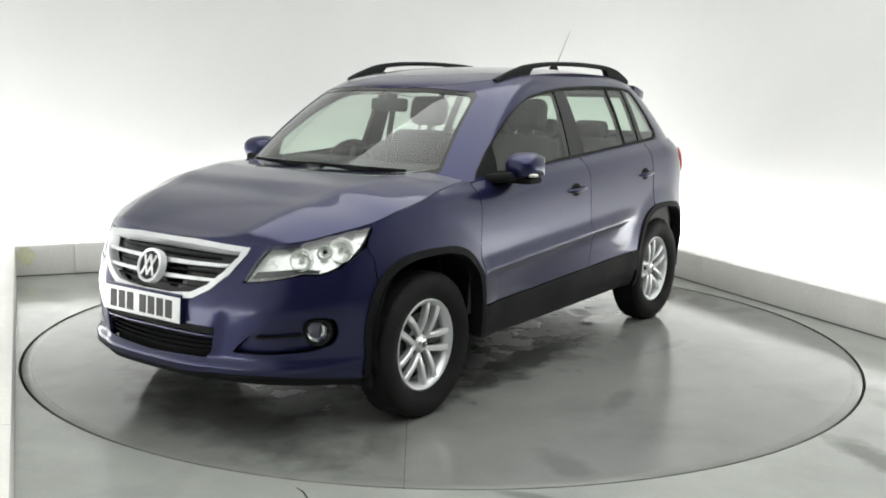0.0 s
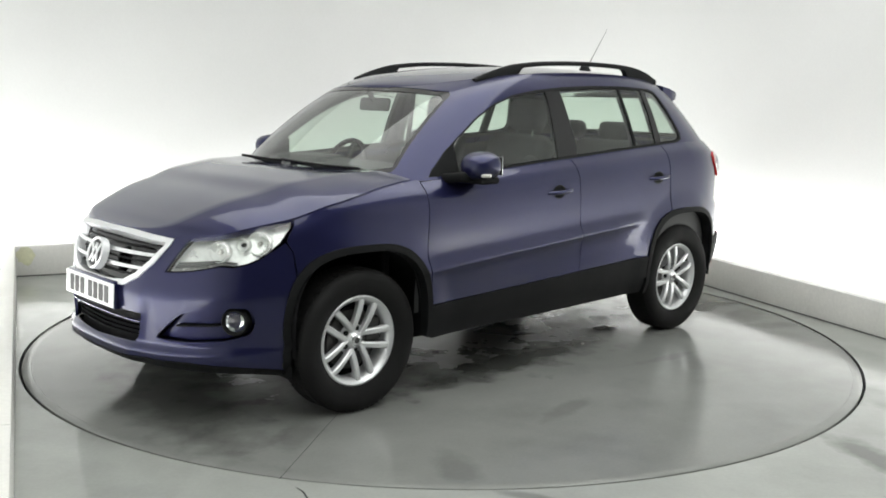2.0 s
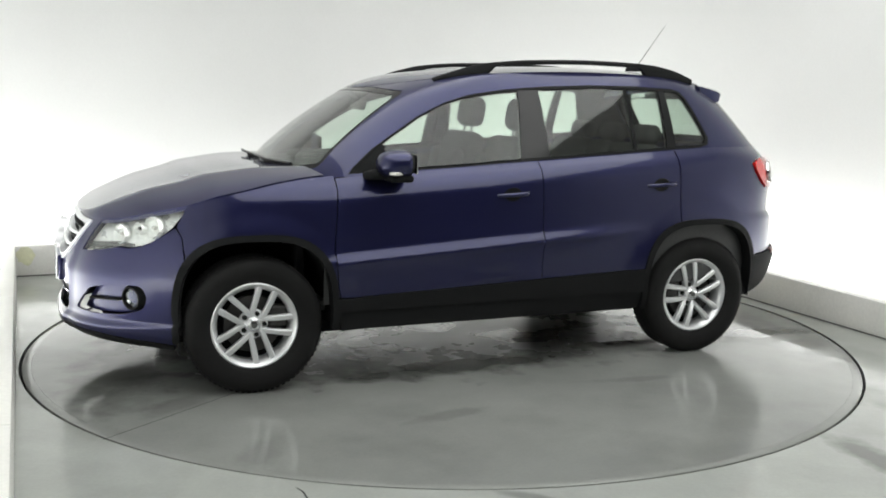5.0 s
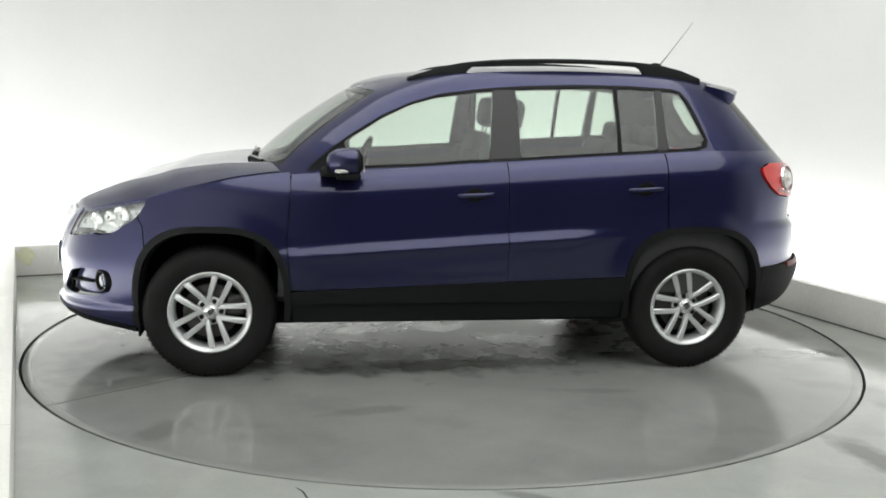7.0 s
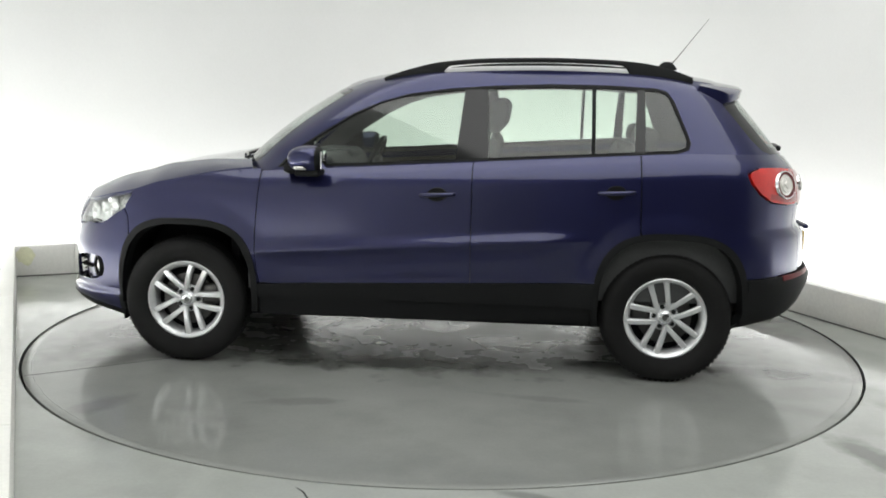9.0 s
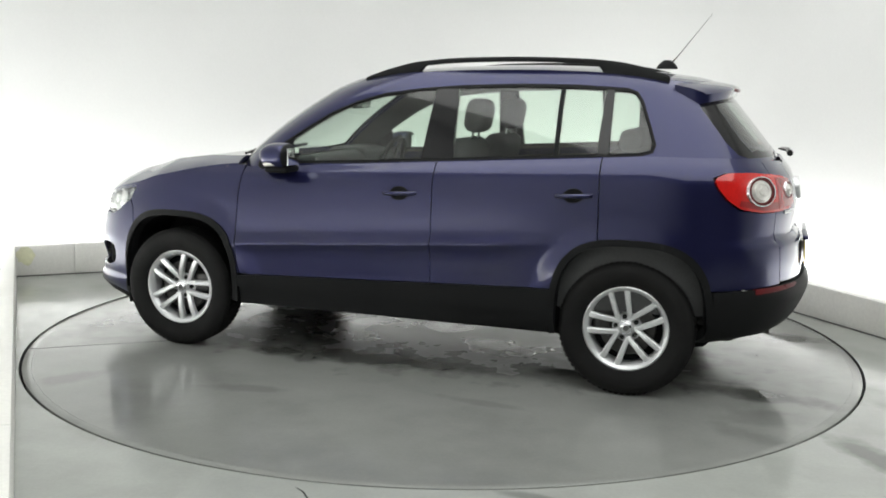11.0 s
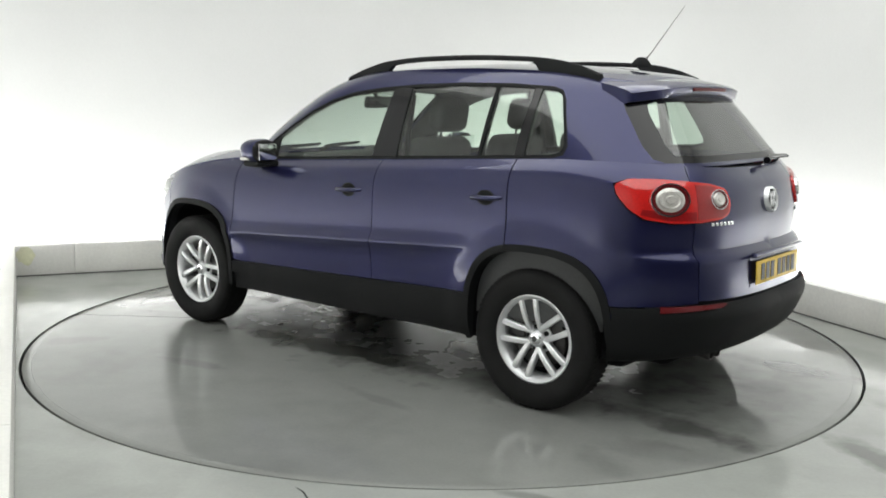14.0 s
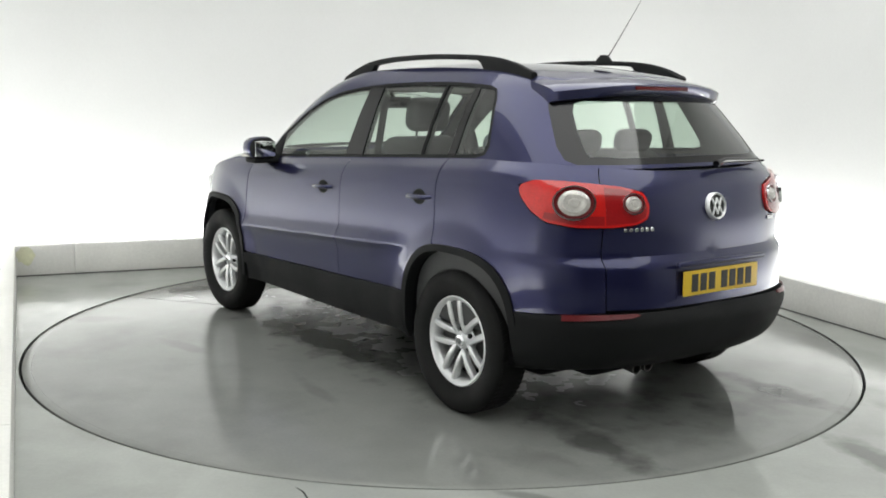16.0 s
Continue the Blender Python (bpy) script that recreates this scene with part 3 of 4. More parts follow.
def build_body():
    c0 = CENTRE[0]
    # front bumper with grille, intake and fog openings
    xs = at(0, 1.29 + .402, .36)
    fa = uz(0, [q for q in arch(1.29, 0, -14, 38, 10)])
    b = [(0, .305), (.20, .307), (.40, .315), (.62, .312), (.85, .285), (xs - .03, .26)] + fa
    b += [(1.045, .79), (1.0, .835), (.945, .795), (.89, .758), (.842, .741), (.787, .731), (.723, .735), (.646, .719), (.56, .707), (.465, .70), (.512, .793), (.553, .862)]
    b += [(.455, .846), (.446, .812), (.394, .738), (.324, .674), (.244, .635), (.109, .620), (0, .620)]
    # the opening under the plate is cut at the middle line: the outline walks round it
    out = [(0, .305)] + b[1:-1] + [(0, .620), (0, .515), (.365, .508), (.345, .40), (.325, .375), (0, .362)]
    part("front_bumper", skin(0, out, [rounded(FOG, .03)], mirror=True, step=.02), PAINT, car, "dark blue front bumper")
    for right in (False, True):
        # front wing
        top = [(x, float(hood_edge(x)) - .004) for x in np.linspace(1.625, .885, 16)]
        w = uz(0, [(q[0], q[1]) for q in arch(1.29, 0, 40, 172, 22)])[::-1]
        w += [(1.05, .79), (1.006, .84), (1.008, .90), (.995, .932)]
        w += [(at(0, x, z), z) for x, z in top] + uz(0, [(.883, 1.0), (.905, .72), (.89, .52), (.877, .47)])
        part("front_wing", skin(0, w, right=right, step=.028), PAINT, car)
        # doors
        fd = [(.872, .47), (.885, .52), (.90, .72), (.878, 1.0), (.878, belt(.878))] + [(x, belt(x)) for x in np.linspace(.7, -.262, 8)]
        fd += [(-.262, 1.0), (-.265, clad(-.265))] + [(x, clad(x)) for x in np.linspace(-.1, .8, 6)]
        part("front_door", skin(0, uz(0, fd)[::-1], right=right, step=.018), PAINT, car)
        ra = [q for q in arch(-1.315, .004, 14, 74, 14)]
        rd = [(-.268, clad(-.268)), (-.267, 1.0), (-.267, belt(-.267))] + [(x, belt(x)) for x in np.linspace(-.5, -1.135, 6)]
        rd += [(-1.14, 1.0), (-1.145, ra[-1][1] + .0)] + ra[::-1] + [(x, clad(x)) for x in np.linspace(-.88, -.35, 5)]
        part("rear_door", skin(0, uz(0, rd)[::-1], right=right, step=.018), PAINT, car)
        # quarter panel round the rear wheel to the lamp
        qa = uz(0, [q for q in arch(-1.315, 0, 75.5, 178, 22)])
        q = uz(0, [(-1.151, ra[-1][1] + .01), (-1.146, 1.0), (-1.142, belt(-1.14))])
        top = uz(0, [(x, belt(x)) for x in np.linspace(-1.2, -1.7, 10)])
        q = qa[::-1][-1:] + q + top
        q += [(SEAM_TG - .05, 1.205), (SEAM_TG - G, 1.205), (SEAM_TG - G, 1.128), (4.65, 1.142), (4.515, 1.142), (4.446, 1.12), (4.456, 1.066), (4.505, 1.006), (4.57, .963), (4.69, .946), (SEAM_TG - G, .946)]
        q += [(SEAM_TG - G, .59), (4.6, .577), (4.42, .567), qa[-1]] + qa[::-1][1:-1]
        part("quarter_panel", skin(0, q, right=right, step=.028), PAINT, car)
        # sill cladding and arch trims
        s = [(x, clad(x) - .003) for x in np.linspace(.884, -.924, 14)] + [(x, .392) for x in np.linspace(-.915, .884, 14)]
        part("sill_cladding", skin(0, uz(0, s)[::-1], right=right, lift=.009, rim=.03), BLACK, car, "black textured sill cladding")
        s = [(x, .388) for x in np.linspace(.884, -.912, 14)] + [(x, .292) for x in np.linspace(-.90, .87, 14)]
        part("sill", skin(0, uz(0, s)[::-1], right=right, lift=-.006, rim=.05), BLACK, car, "black lower sill")
        for cx, a0, a1 in ((1.29, -12, 187), (-1.315, -9, 181)):
            o, i = arch(cx, .004, a0, a1, 40), arch(cx, -.028, a0, a1, 40)
            part("arch_trim", skin(0, uz(0, (o + i[::-1])), right=right, lift=.011, rim=.06, step=.025), BLACK, car, "black wheel arch trim")
    # tailgate, rear bumper and lips
    t = [(SEAM_TG + G, .60), (SEAM_TG + G, .946), (4.838, .946), (4.953, .957), (5.006, .982), (5.018, 1.042), (4.995, 1.098), (4.903, 1.121), (SEAM_TG + G, 1.130), (SEAM_TG + G, 1.198), (5.1, 1.182), (c0, 1.178), (c0, .60)]
    part("tailgate", skin(0, t, mirror=True), PAINT, car)
    rb = [at(0, -1.315 - .402, .45)]
    lo = [(rb[0], .30), (rb[0] - .005, .44), (rb[0] - .012, .56), (4.42, .562), (4.6, .572), (4.8, .582), (c0, .594), (c0, .34), (5.0, .33), (4.7, .31)]
    part("rear_bumper", skin(0, lo, mirror=True, lift=.012, rim=.05), BLACK, car, "black textured rear bumper")
    lip = [(0, .301), (.40, .311), (.62, .308), (.85, .281), (xs - .035, .256), (xs - .05, .232), (.85, .25), (.4, .278), (0, .275)]
    part("front_lip", skin(0, lip, mirror=True, lift=.004, rim=.03), BLACK, car, "black front lip spoiler")

    # cabin shell: pillars and roof frame
    def crest(u):
        z = 1.5
        for _ in range(30):
            x = shape(1, u, z)[0]
            z = .5 * z + .5 * float(roof_edge(x))
        return z

    us = np.linspace(0, CENTRE[1], 90)
    crown = [(float(u), crest(u)) for u in us]
    base = []
    for u in np.linspace(CENTRE[1], 0, 70):
        z = 1.15
        for _ in range(12):
            z = belt(float(shape(1, u, z)[0]))
        base.append((float(u), max(z - .002, 1.06 if u < .75 else 0)))
    shell = [(u, z - .002) for u, z in crown] + base
    GL["crown"] = crown
    back = [(CENTRE[1], 1.192)] + [(3.75, 1.192), (3.62, 1.20), (3.555, 1.225), (3.535, 1.28), (3.535, 1.44), (3.55, 1.512), (3.60, 1.525)] + [(CENTRE[1], 1.525)]
    front = [(0, 1.075), (.35, 1.08), (.6, 1.09), (.69, 1.105), (.708, 1.13), (.70, 1.30), (.69, 1.485), (.66, 1.505), (.35, 1.522), (0, 1.528)]
    dlo = [(.80, 1.082), (.5, 1.096), (.237, 1.109), (-.063, 1.13), (-.364, 1.147), (-.664, 1.167), (-.965, 1.185), (-1.33, 1.208), (-1.385, 1.225), (-1.397, 1.265), (-1.36, 1.36), (-1.31, 1.48), (-1.275, 1.525), (-1.22, 1.541),
           (-.97, 1.553), (-.67, 1.554), (-.36, 1.541), (-.12, 1.521), (.09, 1.491), (.246, 1.446), (.40, 1.377), (.55, 1.285), (.67, 1.205), (.775, 1.115)]
    dlo = uz(1, dense(dlo, .03))
    GL["dlo"], GL["back"], GL["front"] = dlo, back, front
    # the shell's outline walks round both end openings, which lie on the middle line
    outline = [(0, crown[0][1] - .002)] + shell[1:89] + [(CENTRE[1], crown[-1][1] - .002)] + back[::-1] + [q for q in base if q[0] <= CENTRE[1]][:-1] + [(0, 1.06)] + front
    part("cabin_shell", skin(1, outline, [dlo], mirror=True, rim=.02), PAINT, car, "dark blue pillars and roof frame")
    part("pillar_lining", skin(1, outline, [inset(dlo, .012)], mirror=True, rim=.0, lift=-.03, step=.05), GREYPL, car, "dark grey inner pillar lining")
    # windscreen and rear window with dark borders
    for name, ring, mtl, w, ws in (("windscreen", front, SCREEN, .022, .022), ("rear_window", back, REARGLASS, .045, .105)):
        mid = ring[0][0]
        inner = []
        for i, (u, z) in enumerate(ring):
            zc, s = np.mean([q[1] for q in ring]), (1 if mid == 0 else -1)
            inner.append((mid if u == mid else u - s * ws * (1 if abs(u - mid) > .55 else 0), z + (w if z < zc else -w) * (1 if z < 1.12 + (.09 if mid else 0) or z > 1.47 else .3)))
        pane = part(name, skin(1, ring, mirror=True, lift=-.004, rim=.004), mtl, car)
        band = ring + inner[::-1]
        part("window_border", skin(1, band, mirror=True, lift=-.002, rim=.003), GLOSSBLACK, pane, "black glass border")
        pane.visible_shadow = False

    # side windows
    for right in (False, True):
        ring = inset(dlo, .016)
        part("window_surround", skin(1, dlo, [ring], right=right, lift=-.001, rim=.02, step=.02), BLACK, car, "black window surround")

        def strip(x0, x1, x2, x3, name, m=GLOSSBLACK):
            band = [(x0, belt(x0) + .012), (x1, belt(x1) + .012)]
            zt = 1.54 if x2 > -1.0 else 1.532
            band += [(x3, zt - (.02 if x2 > -.25 else 0)), (x2, zt - (.02 if x2 > -.25 else 0))]
            part(name, skin(1, uz(1, dense(band, .04))[::-1], right=right, lift=-.001, rim=.03), m, car)

        strip(-.168, -.345, -.205, -.33, "centre_pillar")
        strip(-.885, -.905, -.882, -.902, "window_divider", BLACK)
        strip(-1.105, -1.165, -1.12, -1.16, "rear_pillar")
        cuts = [(.60, -.168, .60, -.205, "front_door_glass", GLASS), (.9, .605, .9, .605, "mirror_triangle", BLACK), (-.345, -.885, -.33, -.882, "rear_door_glass", GLASS), (-.905, -1.105, -.902, -1.12, "rear_vent_glass", GLASS), (-1.165, -1.45, -1.16, -1.45, "quarter_glass", REARGLASS)]
        for xa, xb, xc, xd, name, m in cuts:
            keep = clip_between(dense(ring, .02), (xa, xc), (xb, xd))
            ob = part(name, skin(1, keep, right=right, lift=-.006, rim=.004, step=.04), m, car)
            ob.visible_shadow = m is BLACK


def x_of(u, z):
    return float(shape(1, u, z)[0])


def clip_between(ring, a, b):
    """The part of a window outline between two slanting pillars; a and b give x at the foot and at the top."""
    def limit(p, z):
        return p[0] + (p[1] - p[0]) * min(max((z - 1.12) / .42, 0), 1)
    out = []
    for u, z in ring:
        x = x_of(u, z)
        hi, lo = limit(a, z), limit(b, z)
        x = min(max(x, lo), hi)
        out.append((at(1, x, z), z))
    clean = [q for i, q in enumerate(out) if math.hypot(q[0] - out[i - 1][0], q[1] - out[i - 1][1]) > 1e-4]
    return clean


GL = {}
build_body()


def sheet(rows, rim=0.02):
    """A crowned panel from rows of points, edges folded down."""
    bm = bmesh.new()
    seen = {}

    def vert(q):
        k = tuple(round(c, 5) for c in q)
        if k not in seen:
            seen[k] = bm.verts.new(q)
        return seen[k]

    grid = [[vert(q) for q in r] for r in rows]
    for A, B in zip(grid, grid[1:]):
        for i in range(len(A) - 1):
            f = []
            for v in (A[i], A[i + 1], B[i + 1], B[i]):
                if v not in f:
                    f.append(v)
            if len(f) > 2 and bm.faces.get(f) is None:
                bm.faces.new(f)
    bmesh.ops.recalc_face_normals(bm, faces=bm.faces)
    if sum(f.normal.z for f in bm.faces) < 0:
        bmesh.ops.reverse_faces(bm, faces=bm.faces)
    fold(bm, rim, {v: Vector((0, 0, 1)) for v in bm.verts})
    return bm


hood_crown = smooth_table([.8, 1.0, 1.2, 1.5, 1.7, 1.85, 1.97, 2.05, 2.1], [.02, .032, .055, .082, .088, .08, .055, .025, .006])

hood_ridge = smooth_table([.85, 1.3, 1.7, 1.95, 2.1], [.63, .58, .51, .44, .40])


def build_hood_and_roof():
    rows = []
    last = at(0, .935, 1.075)
    for u in np.concatenate([np.linspace(0, .5, 14)[1:], np.linspace(.52, last, 34)]):
        z = .85
        for _ in range(25):
            z = .5 * z + .5 * float(hood_edge(shape(0, u, z)[0]))
        x, y, _ = (float(c) for c in shape(0, u, z))
        r = []
        kr = float(hood_ridge(x)) / max(y, .01)
        kr = min(kr, .86)
        cols = list(np.linspace(kr, 1, 15))
        cols = [-c for c in cols[::-1]] + list(np.linspace(-kr, kr, 17))[1:-1] + cols
        for k in cols:
            yy = k * (y - .002)
            t = max(abs(k) - kr, 0) / (1 - kr)
            lift = 1 - .05 * min(abs(k) / kr, 1) ** 2 - .95 * (.55 * t + .45 * t ** 2.4)
            bead = .005 * (min(abs(k) / kr, 1) ** 6 if t == 0 else (1 - t) ** 3) * min(max((2.02 - x) / .25, 0), 1)
            bow = .135 * (1 - k * k) * min(max((1.75 - x) / .8, 0), 1)
            r.append((x + bow, yy, z + .004 + float(hood_crown(x)) * lift + bead))
        rows.append(r)
    part("bonnet", sheet(rows, .025), PAINT, car, "dark blue bonnet")
    rows = []
    for u, z in GL["crown"][1:-1]:
        x, y, _ = (float(c) for c in shape(1, u, z))
        rows.append([(x, k * y, z + .036 * (1 - abs(k) ** 2.4) * min(1, y / .45)) for k in np.linspace(-1, 1, 33)])
    part("roof", sheet(rows, .01), PAINT, car, "dark blue roof")
    part("headliner", sheet([[(x, y * .96, z - .035) for x, y, z in r] for r in rows], 0), LININGS, car, "light grey headliner")


build_hood_and_roof()


def build_front():
    # grille: chrome surround, dark mesh, bars and round emblem
    half = [(0, .605), (.11, .606), (.25, .622), (.335, .665), (.41, .732), (.463, .818), (.468, .842), (.2, .856), (0, .858)]
    core = [(0, .632), (.107, .632), (.238, .646), (.316, .684), (.385, .742), (.434, .808), (.438, .826), (.2, .836), (0, .838)]
    g = part("grille", skin(0, [(0, .61)] + half[1:-1] + [(0, .852)], mirror=True, lift=-.05, rim=.0), GLOSSBLACK, car, "black radiator grille")
    part("grille_surround", skin(0, half + core[::-1], mirror=True, lift=.008, rim=.05, step=.02), SATIN, g, "chrome grille surround")
    for z0, z1, e0, e1 in ((.694, .709, .335, .345), (.757, .772, .385, .40)):
        part("grille_bar", skin(0, [(0, z0 - .004), (e0, z0 + .006), (e1, z1 + .004), (0, z1)], mirror=True, lift=.0, rim=.03, step=.02), SATIN, g, "chrome grille bar")
    for z0 in (.665, .73, .795):
        part("grille_slat", skin(0, [(0, z0), (.30, z0 + .006), (.30, z0 + .012), (0, z0 + .006)], mirror=True, lift=-.02, rim=.03), BLACK, g)
    emblem("emblem", Matrix.Translation((float(nose_x(.737)) + .052, 0, .737)) @ pose(0, 0, 0, 0, -18, 0) @ pose(0, 0, 0, 0, 0, -90), .076, car)
    # lower intake
    k = part("lower_intake", skin(0, [(0, .53), (.38, .523), (.36, .40), (.34, .36), (0, .35)], mirror=True, lift=-.045, rim=0), LINER, car, "black lower intake")
    for z0 in (.385, .405, .425, .445):
        part("intake_slat", skin(0, [(0, z0), (.34, z0 + .01), (.34, z0 + .016), (0, z0 + .006)], mirror=True, lift=-.025, rim=.02), LINER, k)
    part("intake_strip", skin(0, [(0, .466), (.352, .464), (.354, .471), (0, .473)], mirror=True, lift=-.002, rim=.03), PAINT, k, "dark blue strip across the intake")
    part("intake_panel", skin(0, [(0, .476), (.356, .474), (.362, .506), (0, .513)], mirror=True, lift=-.012, rim=.02), BLACK, k)
    for right in (False, True):
        s = -1 if right else 1
        # headlamp: tray, clear cover, reflectors and bulbs
        lamp = part("headlamp", skin(0, LAMP, right=right, lift=-.028, rim=-.022), REFLECTOR, car, "clear headlamp with silver reflectors")
        part("lamp_cover", skin(0, LAMP, right=right, lift=-.003, rim=.004), LAMPGLASS, lamp, "clear plastic cover").visible_shadow = False
        for u, z, r, deep in ((.875, .835, .052, .04), (.70, .80, .046, .035), (.80, .83, .03, .04)):
            P, n = surface(0, [u], [z], -.012)
            d = Vector((n[0][0] * .6 + .4, s * n[0][1] * .6, n[0][2] * .3)).normalized()
            m = Matrix.Translation((P[0][0], s * P[0][1], P[0][2])) @ d.to_track_quat("Y", "Z").to_matrix().to_4x4()
            part("reflector_bowl", lathe([(.012, -deep), (r * .6, -deep * .7), (r * .93, -.004), (r, .004), (r * 1.06, 0), (r * 1.06, -.03)], 28, m), REFLECTOR, lamp)
            part("bulb", lathe([(0, .0), (.008, -.004), (.011, -.02), (.011, -deep)], 14, m), LENSWHITE if r > .04 else GLOSSBLACK, lamp)
        part("lamp_bezel", skin(0, [(.50, .722), (.62, .732), (.72, .748), (.80, .746), (.80, .755), (.70, .764), (.60, .757), (.515, .75)], right=right, lift=-.02, rim=.02, step=.02), GREYPL, lamp)
        # fog lamp in its recess
        f = part("fog_lamp_recess", skin(0, FOG, right=right, lift=-.05, rim=-.045, step=.02), PAINT, car, "dark blue fog lamp recess")
        P, n = surface(0, [.815], [.487], -.03)
        d = Vector((n[0][0] + .5, s * n[0][1], 0)).normalized()
        m = Matrix.Translation((P[0][0], s * P[0][1], P[0][2])) @ d.to_track_quat("Y", "Z").to_matrix().to_4x4()
        part("fog_bezel", lathe([(.046, -.02), (.048, .012), (.056, .015), (.062, .008), (.066, -.03)], 32, m), BLACK, f, "black fog lamp bezel")
        part("fog_reflector", lathe([(.0, -.03), (.03, -.025), (.045, -.002)], 32, m), CHROME, f)
        part("fog_lens", lathe([(0, .012), (.025, .010), (.046, .0)], 32, m), LAMPGLASS, f).visible_shadow = False
        part("recess_louvre", skin(0, [(.53, .462), (.745, .470), (.745, .477), (.535, .470)], right=right, lift=-.02, rim=.03), BLACK, f)


def emblem(name, m, r, parent):
    """Plain round emblem, its face along local +y."""
    ob = part(name, lathe([(0, .004), (r * .84, .004), (r * .84, -.02)], 40, m), GLOSSBLACK, parent, "plain round emblem with bright ring")
    part("emblem_ring", lathe([(r * .82, 0), (r * .84, .010), (r * .93, .014), (r, .008), (r, -.025)], 40, m), SATIN, ob)
    bm = bmesh.new()
    for x, lean in ((-.25, -24), (.25, 24), (-.25, 24), (.25, -24)):
        rbox((r * .15, .008, r * 1.3), m @ Matrix.Translation((x * r, .008, 0)) @ pose(0, 0, 0, 0, lean, 0), .002, 1, bm)
    part("emblem_mark", bm, SATIN, ob)
    return ob


def plate(name, m, material, parent, label, w=.52, h=.111):
    """A number plate facing local +y, its characters as plain bars."""
    ob = part(name, rbox((w, .006, h), m, .003, 2), material, parent, label)
    x = -w / 2 + .052
    for i in range(7):
        bm = rbox((.043, .002, .078), m @ Matrix.Translation((x + .018, .0042, 0)), .0, 1)
        part("plate_bar", bm, INK, ob, smooth=False)
        x += .058 + (.028 if i == 3 else 0)
    return ob


build_front()
TURN_F, TURN_R = pose(0, 0, 0, 0, 0, -90), pose(0, 0, 0, 0, 0, 90)
part("plate_holder", rbox((.50, .03, .13), Matrix.Translation((2.182, -.045, .566)) @ TURN_F, .008, 2), PAINT, car)
plate("front_number_plate", Matrix.Translation((2.202, -.045, .566)) @ pose(0, 0, 0, 0, -3, 0) @ TURN_F, WHITEPL, car, "white number plate with black characters")


